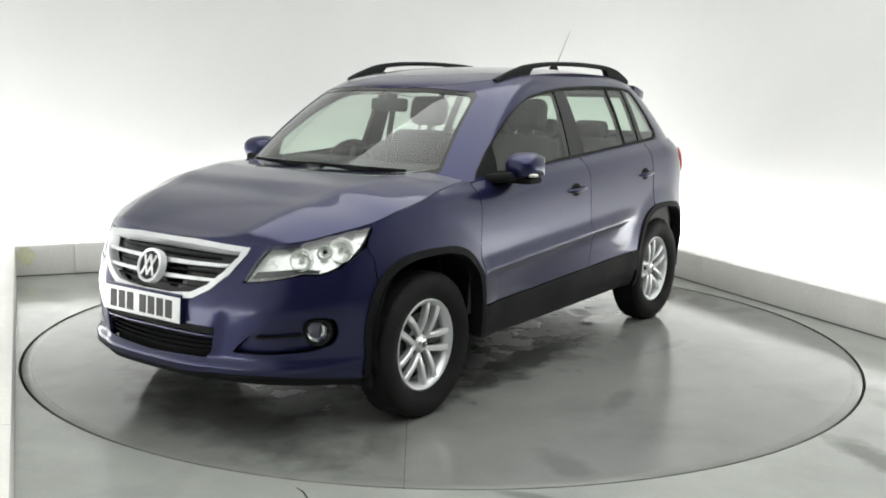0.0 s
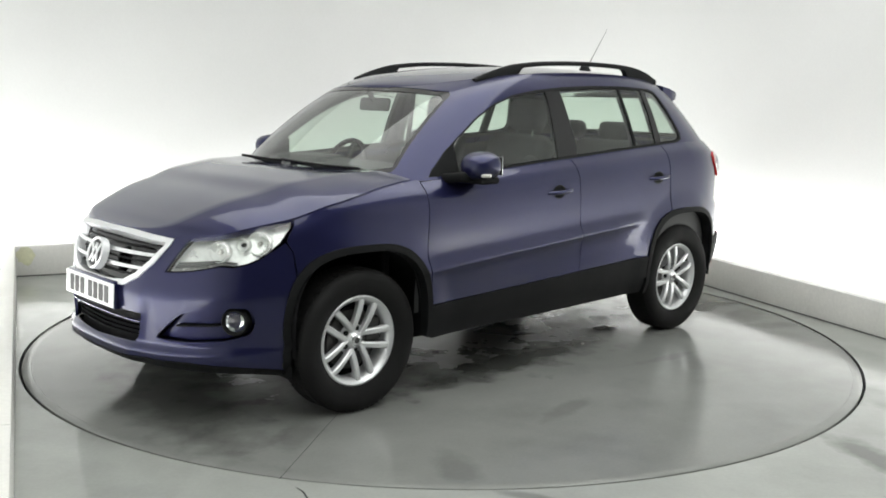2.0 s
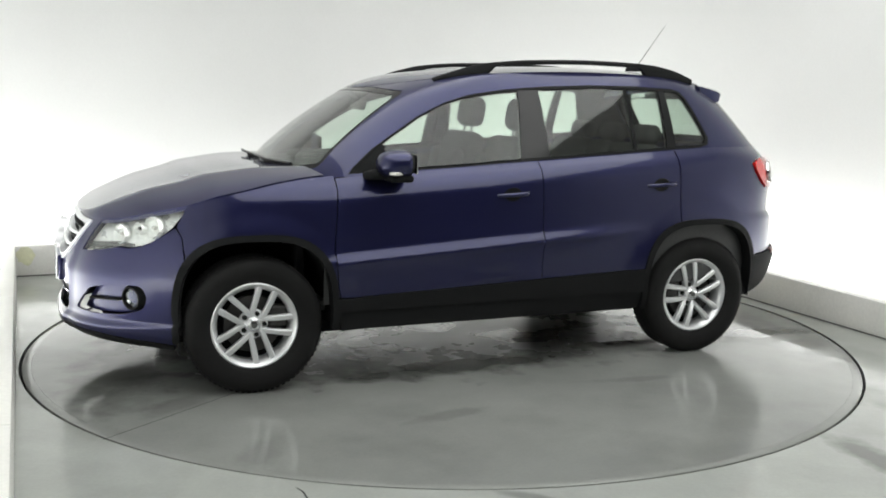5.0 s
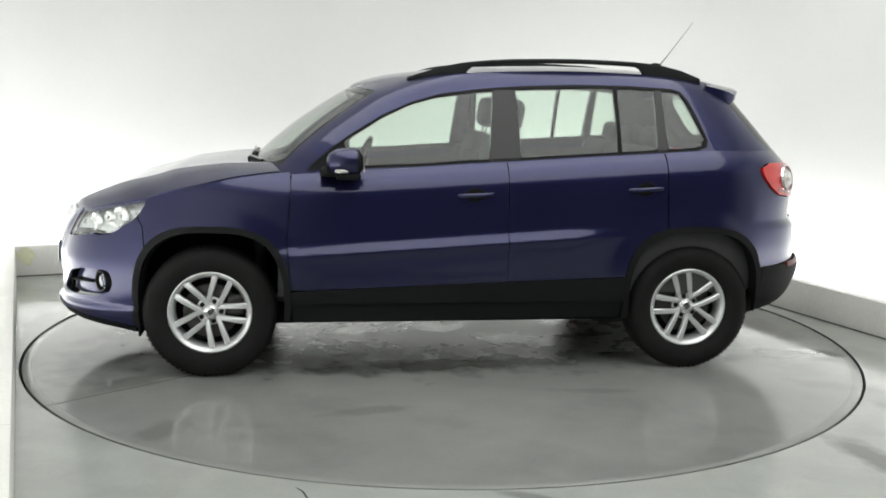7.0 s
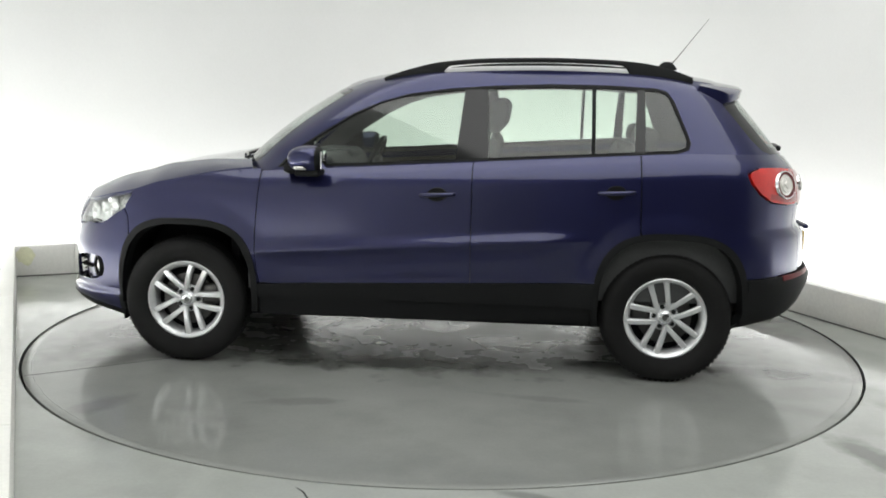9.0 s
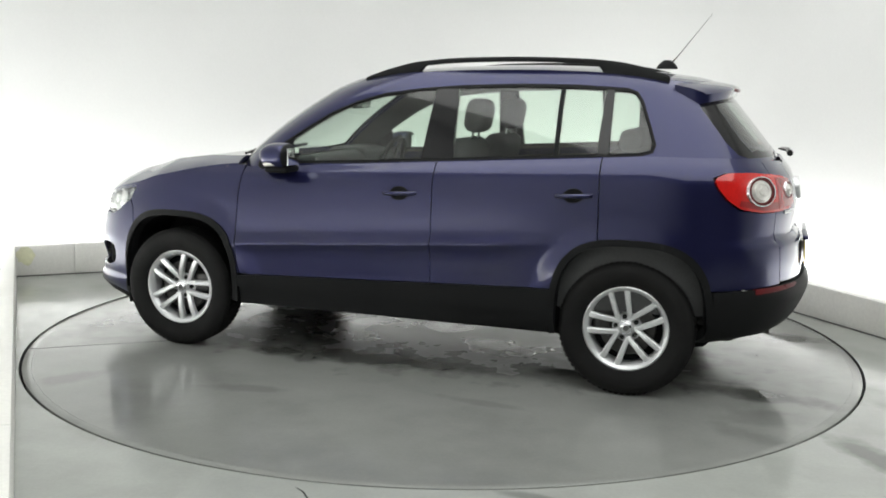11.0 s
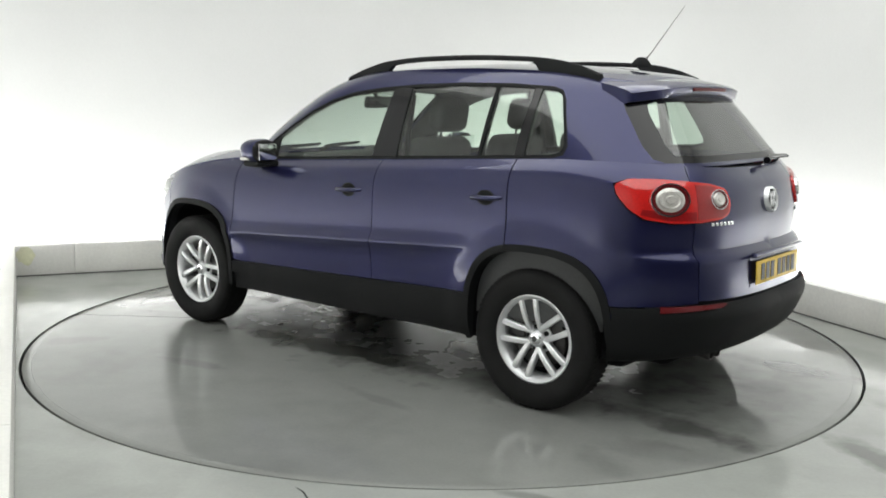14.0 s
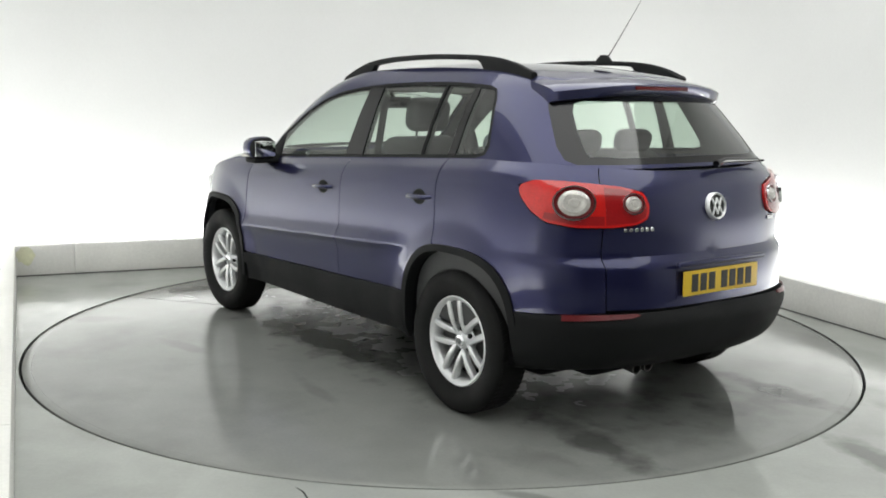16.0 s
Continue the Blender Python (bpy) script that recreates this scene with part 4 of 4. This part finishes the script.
def build_rear():
    for right in (False, True):
        s = -1 if right else 1
        t = part("tail_lamp", skin(0, rounded(TAIL, .02, 3), right=right, lift=.012, rim=.05, step=.02), RED, car, "glossy red tail lamp with clear round lenses")
        cell = [(4.815, .962), (4.945, .972), (4.988, .992), (4.998, 1.04), (4.980, 1.083), (4.90, 1.106), (4.815, 1.114)]
        part("inner_lens", skin(0, cell, right=right, lift=.0135, rim=.004, step=.02), DEEPRED, t, "deep red inner lens")
        lower = [(4.56, .985), (4.69, .962), (4.808, .961), (4.808, .998), (4.69, .998), (4.57, 1.01)]
        part("lower_lens", skin(0, lower, right=right, lift=.0135, rim=.004, step=.02), DEEPRED, t, "deep red lower lens")
        for u, z, r, w in ((4.69, 1.052, .060, 1.25), (4.935, 1.048, .037, 1.15)):
            P, n = surface(0, [u], [z], .010)
            d = Vector((n[0][0], s * n[0][1], n[0][2]))
            q = d.to_track_quat("Y", "Z").to_matrix().to_4x4()
            m = Matrix.Translation((P[0][0], s * P[0][1], P[0][2])) @ q @ Matrix.Diagonal((w, 1, 1, 1))
            part("lamp_ring", lathe([(r * .92, -.004), (r * .94, .007), (r * 1.12, .008), (r * 1.16, .002)], 36, m), DARKRED, t, "dark red ring")
            part("chrome_ring", lathe([(r * 1.14, -.004), (r * 1.16, .009), (r * 1.23, .009), (r * 1.26, -.004)], 36, m), CHROME, t)
            part("round_lens", lathe([(0, .017), (r * .28, .016), (r * .33, .011), (r * .55, .011), (r * .6, .014), (r * .72, .013), (r * .76, .008), (r * .92, .004)], 36, m), LENSWHITE, t, "clear round lens")
        refl = [(4.62, .551), (4.90, .561), (4.94, .570), (4.93, .580), (4.63, .577)]
        part("bumper_reflector", skin(0, refl, right=right, lift=.018, rim=.02, step=.02), DARKRED, car, "dark red bumper reflector")
    # plate recess, plate, grip and badges
    P = Matrix.Translation((-2.137, 0, .698)) @ pose(0, 0, 0, 0, 2, 0) @ TURN_R
    c = CENTRE[0]
    part("plate_recess", skin(0, [(c - .29, .632), (c - .29, .764), (c, .768), (c, .628)], mirror=True, lift=.003, rim=.01), PAINT, car)
    plate("rear_number_plate", P, YELLOW, car, "yellow number plate with black characters")
    part("tailgate_grip", rbox((.60, .03, .024), Matrix.Translation((-2.135, 0, .785)) @ TURN_R, .01, 3), PAINT, car)
    emblem("emblem", Matrix.Translation((-float(tail_x(1.022)) - .008, 0, 1.022)) @ pose(0, 0, 0, 0, 10, 0) @ TURN_R, .062, car)
    for y, n in ((.455, 6), (-.47, 3)):
        bm = bmesh.new()
        for i in range(n):
            yy = y + (i - (n - 1) / 2) * .024 * (1 if y > 0 else -1)
            uu = CENTRE[0] - abs(yy) * 1.04
            q, nn = surface(0, [uu], [.940], .004)
            rbox((.017, .006, .018), Matrix.Translation((q[0][0], math.copysign(q[0][1], yy), q[0][2])) @ Vector((nn[0][0], math.copysign(nn[0][1], yy), 0)).to_track_quat("Y", "Z").to_matrix().to_4x4(), .002, 1, bm)
        part("badge", bm, CHROME, car, "small bright badge of plain bars")
    # roof spoiler with brake light
    rows = []
    for k in np.linspace(-1, 1, 29):
        y = .575 * k
        edge = -1.735 + .125 * abs(k) ** 4
        x0 = -1.50 + .05 * abs(k) ** 3
        zt = 1.604 - .042 * k * k
        rows.append([(x0, y, zt), ((x0 + edge) / 2, y, zt - .016), (edge + .02, y, zt - .034), (edge, y, zt - .046), (edge + .010, y, zt - .088), (edge + .06, y, zt - .104), (x0 - .02, y, zt - .085)])
    bm = bmesh.new()
    grid = [[bm.verts.new(q) for q in r] for r in rows]
    for A, B in zip(grid, grid[1:]):
        for i in range(len(A)):
            j = (i + 1) % len(A)
            bm.faces.new((A[i], A[j], B[j], B[i]))
    bm.faces.new(grid[0])
    bm.faces.new(list(reversed(grid[-1])))
    bmesh.ops.recalc_face_normals(bm, faces=bm.faces)
    sp = part("roof_spoiler", bm, PAINT, car, "dark blue roof spoiler", angle=60)
    part("brake_light", rbox((.012, .36, .016), pose(-1.734, 0, 1.538), .004, 2), DARKRED, sp, "dark red brake light strip")
    # rear wiper
    w = part("rear_wiper", tube([(-2.03, -.05, 1.205), (-2.02, -.12, 1.222), (-1.985, -.42, 1.214)], [.018, .011, .007], 8), GLOSSBLACK, car, "black rear wiper")
    part("wiper_blade", tube([(-2.02, -.10, 1.214), (-1.972, -.48, 1.206)], .006, 6), BLACK, w)
    # exhaust, tow cover
    for y in (.29, .365):
        part("exhaust_pipe", lathe([(.022, .0), (.027, .0), (.027, .2), (.024, .2), (.022, .02)], 20, pose(-1.99, y, .300, 0, 0, -90) @ pose(0, 0, 0, 6, 0, 0)), IRON, car, "dark steel exhaust tip")
    part("silencer", rbox((.28, .9, .14), pose(-1.70, .05, .30), .06, 4), LINER, car)


build_rear()


def build_wheel(name, x, side, phase):
    """Alloy wheel with five pairs of spokes; its outer face looks along local +y."""
    z = .343
    m = pose(x, side * .785, z) @ (pose(0, 0, 0) if side > 0 else pose(0, 0, 0, 0, 0, 180))
    wheel = part(name, lathe([(.20, -.09), (.188, -.085), (.182, .04), (.198, .066), (.211, .073), (.219, .069), (.219, .06), (.207, .055), (.203, -.09)], 64), ALLOY, car, "silver alloy wheel with five double spokes")
    wheel.matrix_local = m
    prof = [(.205, .058), (.224, .076), (.250, .094), (.290, .100), (.318, .094), (.334, .080), (.342, .055), (.343, .03), (.343, -.03), (.342, -.055), (.334, -.08), (.31, -.098), (.25, -.095), (.205, -.08)]
    part("tyre", lathe(prof, 72), RUBBER, wheel, "black road tyre")
    tread = bmesh.new()
    for k in range(72):
        a = k * math.tau / 72
        for yy, tw in ((.052, 18), (-.052, -18), (0, 0)):
            q = pose(.343 * math.cos(a), yy, .343 * math.sin(a)) @ Matrix.Rotation(-a, 4, "Y") @ pose(0, 0, 0, tw, 0, 0)
            rbox((.0032, .034, .018), q, 0, 1, tread)
    part("tread", tread, RUBBER, wheel, smooth=False)
    for k in range(5):
        for off in (-1, 1):
            a = math.radians(phase + 72 * k)
            bm = bmesh.new()
            # spoke: tapering bar bowed outwards, leaning away from its twin
            n, rings = 7, []
            for i in range(n):
                t = i / (n - 1)
                r = .030 + t * .170
                shift = off * (.0285 + .0145 * t)
                wd = .0125 + .0035 * t
                yf = .062 - .020 * (1 - t) ** 2 + .006 * math.sin(t * math.pi)
                ring = []
                for dw, dy in ((-wd, -.03), (-wd, -.006), (-wd * .6, 0), (wd * .6, 0), (wd, -.006), (wd, -.03)):
                    px, pz = r, shift + dw
                    ring.append(bm.verts.new((px * math.cos(a) - pz * math.sin(a), yf + dy, px * math.sin(a) + pz * math.cos(a))))
                rings.append(ring)
            for A, B in zip(rings, rings[1:]):
                for j in range(6):
                    bm.faces.new((A[j], A[(j + 1) % 6], B[(j + 1) % 6], B[j]))
            bm.faces.new(rings[0])
            bm.faces.new(rings[-1][::-1])
            bmesh.ops.recalc_face_normals(bm, faces=bm.faces)
            part("spoke", bm, ALLOY, wheel)
        a = math.radians(phase + 72 * k)
        part("wheel_bolt", lathe([(0, .036), (.009, .036), (.0125, .032), (.0125, .01)], 10, pose(.055 * math.cos(a), 0, .055 * math.sin(a))), GLOSSBLACK, wheel)
    part("hub", lathe([(.030, .052), (.040, .046), (.046, .030), (.075, .018), (.078, .0)], 40), ALLOY, wheel)
    part("hub_cap", lathe([(0, .058), (.024, .057), (.031, .053), (.034, .045)], 32), CHROME, wheel, "plain round hub cap")
    part("hub_mark", lathe([(0, .0592), (.014, .0588), (.015, .056)], 24), GREYPL, wheel)
    part("brake_disc", lathe([(.06, .012), (.142, .012), (.145, .008), (.145, -.012), (.06, -.014)], 48), IRON, wheel, "steel brake disc")
    part("brake_caliper", rbox((.10, .05, .12), pose(.125 * (1 if x > 0 else -1) * -1, .0, .03), .02, 3), IRON, wheel)
    part("brake_shield", lathe([(0, -.03), (.198, -.03), (.198, -.034), (0, -.034)], 40), LINER, wheel)
    return wheel


for x, ph in ((1.302, 39), (-1.302, 5)):
    for side in (1, -1):
        build_wheel("wheel", x, side, ph)
        # dark liner inside each arch
        bm = bmesh.new()
        prof = arch(x + (-.012 if x > 0 else -.013), -.03, -6, 186, 24)
        A = [bm.verts.new((px, side * .86, pz)) for px, pz in prof]
        B = [bm.verts.new((px, side * .46, pz)) for px, pz in prof]
        for i in range(len(A) - 1):
            bm.faces.new((A[i], A[i + 1], B[i + 1], B[i]))
        bm.faces.new(B)
        part("arch_liner", bm, LINER, car, "black wheel arch liner")
part("underbody", rbox((3.4, 1.36, .15), pose(0, 0, .305), .05, 3), LINER, car, "black underbody")
part("sump_guard", rbox((.4, .9, .06), pose(1.78, 0, .29), .02, 2), LINER, car)
for s in (1, -1):
    part("wheel_deflector", rbox((.012, .14, .06), pose(1.665, s * .76, .245), .004, 2), BLACK, car, "black air deflector before the wheel")


def build_rails_mirrors():
    top = smooth_table([-1.42, -1.36, -1.30, -1.14, -.985, -.675, -.366, -.06, .096, .2, .255], [1.603, 1.625, 1.645, 1.676, 1.688, 1.695, 1.689, 1.664, 1.628, 1.596, 1.576])
    for s in (1, -1):
        bm = bmesh.new()
        rings = []
        for x in np.linspace(.255, -1.42, 80):
            zt = float(top(x))
            foot = float(roof_edge(x)) - .02
            gap = min(max((x + 1.10) / .05, 0), 1) * min(max((-.05 - x) / .05, 0), 1)
            zb = foot * (1 - gap) + (zt - .026) * gap
            y = .548 - .012 * ((x + .58) / .84) ** 2 * 2
            hw = .017
            rings.append([bm.verts.new((x, s * (y + a * hw), b)) for a, b in ((-1, zb), (1, zb), (1.05, zt - .010), (.6, zt), (-.6, zt), (-1.05, zt - .010))])
        for A, B in zip(rings, rings[1:]):
            for j in range(6):
                bm.faces.new((A[j], A[(j + 1) % 6], B[(j + 1) % 6], B[j]))
        bm.faces.new(rings[0])
        bm.faces.new(rings[-1][::-1])
        bmesh.ops.recalc_face_normals(bm, faces=bm.faces)
        part("roof_rail", bm, BLACK, car, "black arched roof rail")
        # door mirror: painted cap, black foot, indicator and glass
        shells = []
        for sign in (1, -1):
            bm = bmesh.new()
            bmesh.ops.create_uvsphere(bm, u_segments=36, v_segments=22, radius=1)
            bmesh.ops.rotate(bm, verts=bm.verts, cent=(0, 0, 0), matrix=Matrix.Rotation(radians(90), 3, "Y"))
            bmesh.ops.bisect_plane(bm, geom=list(bm.verts) + list(bm.edges) + list(bm.faces), plane_co=(-.42, 0, 0), plane_no=(-sign, 0, 0), clear_outer=True)
            for v in bm.verts:
                x, y, z = v.co
                x = math.copysign(abs(x) ** .8, x)
                y = math.copysign(abs(y) ** .75, y)
                z = math.copysign(abs(z) ** .8, z)
                front = .125 * x if x > 0 else .062 * x
                v.co = (.575 + front, s * (.938 + .092 * y), 1.140 + .074 * z * (1 - .14 * y) + .006 * y)
            shells.append(bm)
        cap = part("door_mirror", shells[0], PAINT, car, "dark blue door mirror cap")
        part("mirror_housing", shells[1], BLACK, cap, "black mirror housing")
        part("mirror_base", rbox((.13, .17, .036), pose(.59, s * .92, 1.072, 0, 0, 0), .016, 4), BLACK, cap, "black mirror base")
        part("mirror_foot", rbox((.14, .20, .05), pose(.66, s * .84, 1.080, s * 8, 0, 0), .02, 3), BLACK, cap)
        part("turn_signal", rbox((.075, .05, .020), pose(.618, s * 1.000, 1.100, 0, 0, s * 35), .009, 3), LENSWHITE, cap, "clear turn signal strip")
        part("mirror_glass", rbox((.006, .130, .092), pose(.511, s * .938, 1.142, 0, 0, 0), .002, 2), MIRROR, cap, "mirror glass")
        # door handles in shallow cups
        for x, z in ((-.082, .968), (-1.015, 1.003)):
            u = at(0, x, z)
            pos, n = surface(0, [u], [z], .0)
            base = Matrix.Translation((pos[0][0], s * pos[0][1], pos[0][2])) @ pose(0, 0, 0, 0, 3, 0)
            cup = lathe([(0, .0015), (.03, .002), (.045, .003), (.048, .0)], 24, base @ (pose(0, 0, 0) if s > 0 else pose(0, 0, 0, 0, 0, 180)) @ Matrix.Diagonal((1.1, 1, .8, 1)))
            h = part("door_handle", tube([(x + dx, s * (pos[0][1] + dy), z + dz) for dx, dy, dz in ((.088, -.004, -.004), (.07, .018, -.002), (.02, .027, 0), (-.04, .027, .003), (-.078, .018, .005), (-.092, -.004, .006))], [.010, .012, .013, .013, .012, .010], 10, flat=.9), PAINT, car, "dark blue bar door handle")
            part("handle_cup", cup, BLACK, h)


build_rails_mirrors()
a = part("antenna", lathe([(0, .035), (.012, .034), (.024, .022), (.034, .004), (.034, -.004)], 20, pose(-1.345, 0, 1.657, 90, 0, 0) @ Matrix.Diagonal((1.7, 1.25, .9, 1))), BLACK, car, "black roof antenna")
part("antenna_rod", tube([(-1.365, 0, 1.682), (-1.40, 0, 1.722), (-1.574, 0, 1.952)], [.005, .0026, .0010], 8), GREYPL, a)
for y0, y1, dx in ((.58, -.02, 0), (.04, -.40, .0)):
    w = part("wiper", tube([(1.02 + dx - .08 * abs(y0), y0, 1.095), (1.125 + dx, (y0 + y1) / 2, 1.112), (1.10 + dx, y1, 1.124)], [.012, .009, .006], 8), BLACK, car, "black windscreen wiper")
    part("wiper_blade", tube([(1.04 + dx, y0 - .06, 1.118), (1.115 + dx, (y0 + y1) / 2, 1.124), (1.12 + dx, y1 - .04, 1.130)], .008, 6), GLOSSBLACK, w)
part("cowl", sheet([[(1.10 + .10 - .22 * abs(k) ** 2.3, .76 * k, 1.058), (1.03 - .16 * abs(k) ** 2.3, .76 * k, 1.055)] for k in np.linspace(-1, 1, 25)], .02), BLACK, car, "black cowl panel")


def build_interior():
    part("cabin_floor", rbox((2.9, 1.5, .06), pose(-.35, 0, .40), .02, 2), DASH, car)
    for s in (False, True):
        trim = uz(0, [(x, .42) for x in np.linspace(.95, -1.75, 12)] + [(x, belt(x) - .01) for x in np.linspace(-1.75, .95, 12)])
        part("door_trim", skin(0, trim[::-1], right=s, lift=-.06, rim=0, step=.07), DASH, car, "dark grey door trim")
    part("firewall", rbox((.05, 1.5, .66), pose(1.05, 0, .70), .01, 1), LINER, car)
    d = part("dashboard", rbox((.50, 1.48, .26), pose(.80, 0, .965, 0, 8, 0), .09, 5), DASH, car, "dark grey dashboard")
    part("instrument_hood", rbox((.26, .40, .09), pose(.70, -.36, 1.085), .04, 4), DASH, d)
    part("centre_console", rbox((.9, .26, .40), pose(.30, 0, .60), .06, 4), DASH, car)
    hub = Vector((.47, -.36, 1.03))
    tilt = Matrix.Translation(hub) @ pose(0, 0, 0, 0, 66, 0)
    ring = [tilt @ Vector((.185 * math.cos(k * math.tau / 40), .185 * math.sin(k * math.tau / 40), 0)) for k in range(40)]
    st = part("steering_wheel", tube(ring, .016, 10, closed=True), GLOSSBLACK, car, "black steering wheel")
    bm = rbox((.13, .14, .05), tilt @ pose(0, 0, -.02), .03, 4)
    for a in (0, 180, 90):
        rbox((.17, .035, .018), tilt @ pose(0, 0, -.01, 0, 0, a) @ pose(.10, 0, 0), .006, 2, bm)
    part("steering_hub", bm, DASH, st)
    part("steering_column", tube([tilt @ Vector((0, 0, -.02)), tilt @ Vector((0, 0, -.28))], .04, 12), DASH, st)

    def seat(x, y, w, name):
        st = part(name, rbox((.52, w, .16), pose(x + .10, y, .66, 0, -6, 0), .06, 5), CLOTH, car, "dark grey cloth seat")
        part("backrest", rbox((.15, w - .04, .60), pose(x - .26, y, .96, 0, -16, 0), .07, 5), CLOTH, st)
        for dy in (-.17, .17):
            part("bolster", rbox((.12, .09, .44), pose(x - .19, y + dy * w / .5, .93, 0, -16, 0), .045, 4), CLOTH, st)
        hr = part("headrest", rbox((.115, .27, .19), pose(x - .385, y, 1.375, 0, -10, 0), .055, 5), CLOTH, st)
        for dy in (-.06, .06):
            part("headrest_post", tube([(x - .345, y + dy, 1.20), (x - .375, y + dy, 1.31)], .007, 8), CHROME, st)
        part("seat_base", rbox((.5, w - .1, .16), pose(x + .08, y, .52), .02, 2), DASH, st)

    seat(.02, .37, .52, "front_seat")
    seat(.02, -.37, .52, "front_seat")
    for y, w in ((.38, .50), (0.0, .26), (-.38, .50)):
        st = part("rear_seat", rbox((.50, w, .18), pose(-.72, y, .68, 0, -6, 0), .06, 4), CLOTH, car, "dark grey cloth rear seat")
        part("backrest", rbox((.15, w - .01, .56), pose(-1.08, y, .94, 0, -20, 0), .06, 4), CLOTH, st)
        part("headrest", rbox((.10, .24, .12), pose(-1.215, y, 1.265, 0, -12, 0), .045, 4), CLOTH, st)
        part("headrest_post", tube([(-1.17, y, 1.16), (-1.20, y, 1.25)], .007, 8), CHROME, st)
    part("parcel_shelf", rbox((.62, 1.12, .03), pose(-1.52, 0, 1.10), .01, 2), DASH, car)
    r = part("inner_mirror", rbox((.035, .25, .075), pose(.52, 0, 1.425, 0, -10, 0), .02, 4), GLOSSBLACK, car, "black inner rear-view mirror")
    part("mirror_stem", tube([(.525, 0, 1.44), (.57, 0, 1.50)], .014, 8), BLACK, r)
    part("windscreen_sticker", rbox((.002, .05, .018), pose(.40, .47, 1.478, 0, -42, 0), 0, 1), WHITEPL, car, "small white windscreen sticker")
    for s in (1, -1):
        part("sun_visor", rbox((.16, .36, .02), pose(.32, s * .34, 1.525, 0, 20, 0), .008, 2), LININGS, car)
        part("seat_belt", rbox((.004, .045, .62), pose(-.31, s * .665, 1.18, s * 10, 0, 0), 0, 1), BLACK, car)


build_interior()


# ---- movement ----
def motions():
    turns = [(0, 234.80), (.5, 233.0), (1, 230.2), (1.5, 226.85), (2, 223.25), (2.5, 219.62), (3, 216.03), (3.5, 212.4), (4, 208.75),
             (5.25, 200.1), (6.5, 191.5), (7, 187.94), (7.5, 184.4), (8, 181.03), (8.5, 177.85), (9, 174.7), (10.25, 166.4), (11.5, 158.0),
             (12, 154.56), (12.5, 151.14), (13, 147.73), (13.5, 144.3), (14, 140.8), (14.5, 137.28), (15, 133.78), (15.5, 130.29), (16, 126.8)]
    walk(car, [(t, pose(0, 0, 0, 0, 0, a) @ pose(.0452, .0024, 0)) for t, a in turns])
    walk(turntable, [(t, pose(0, 0, 0, 0, 0, a)) for t, a in turns])


motions()
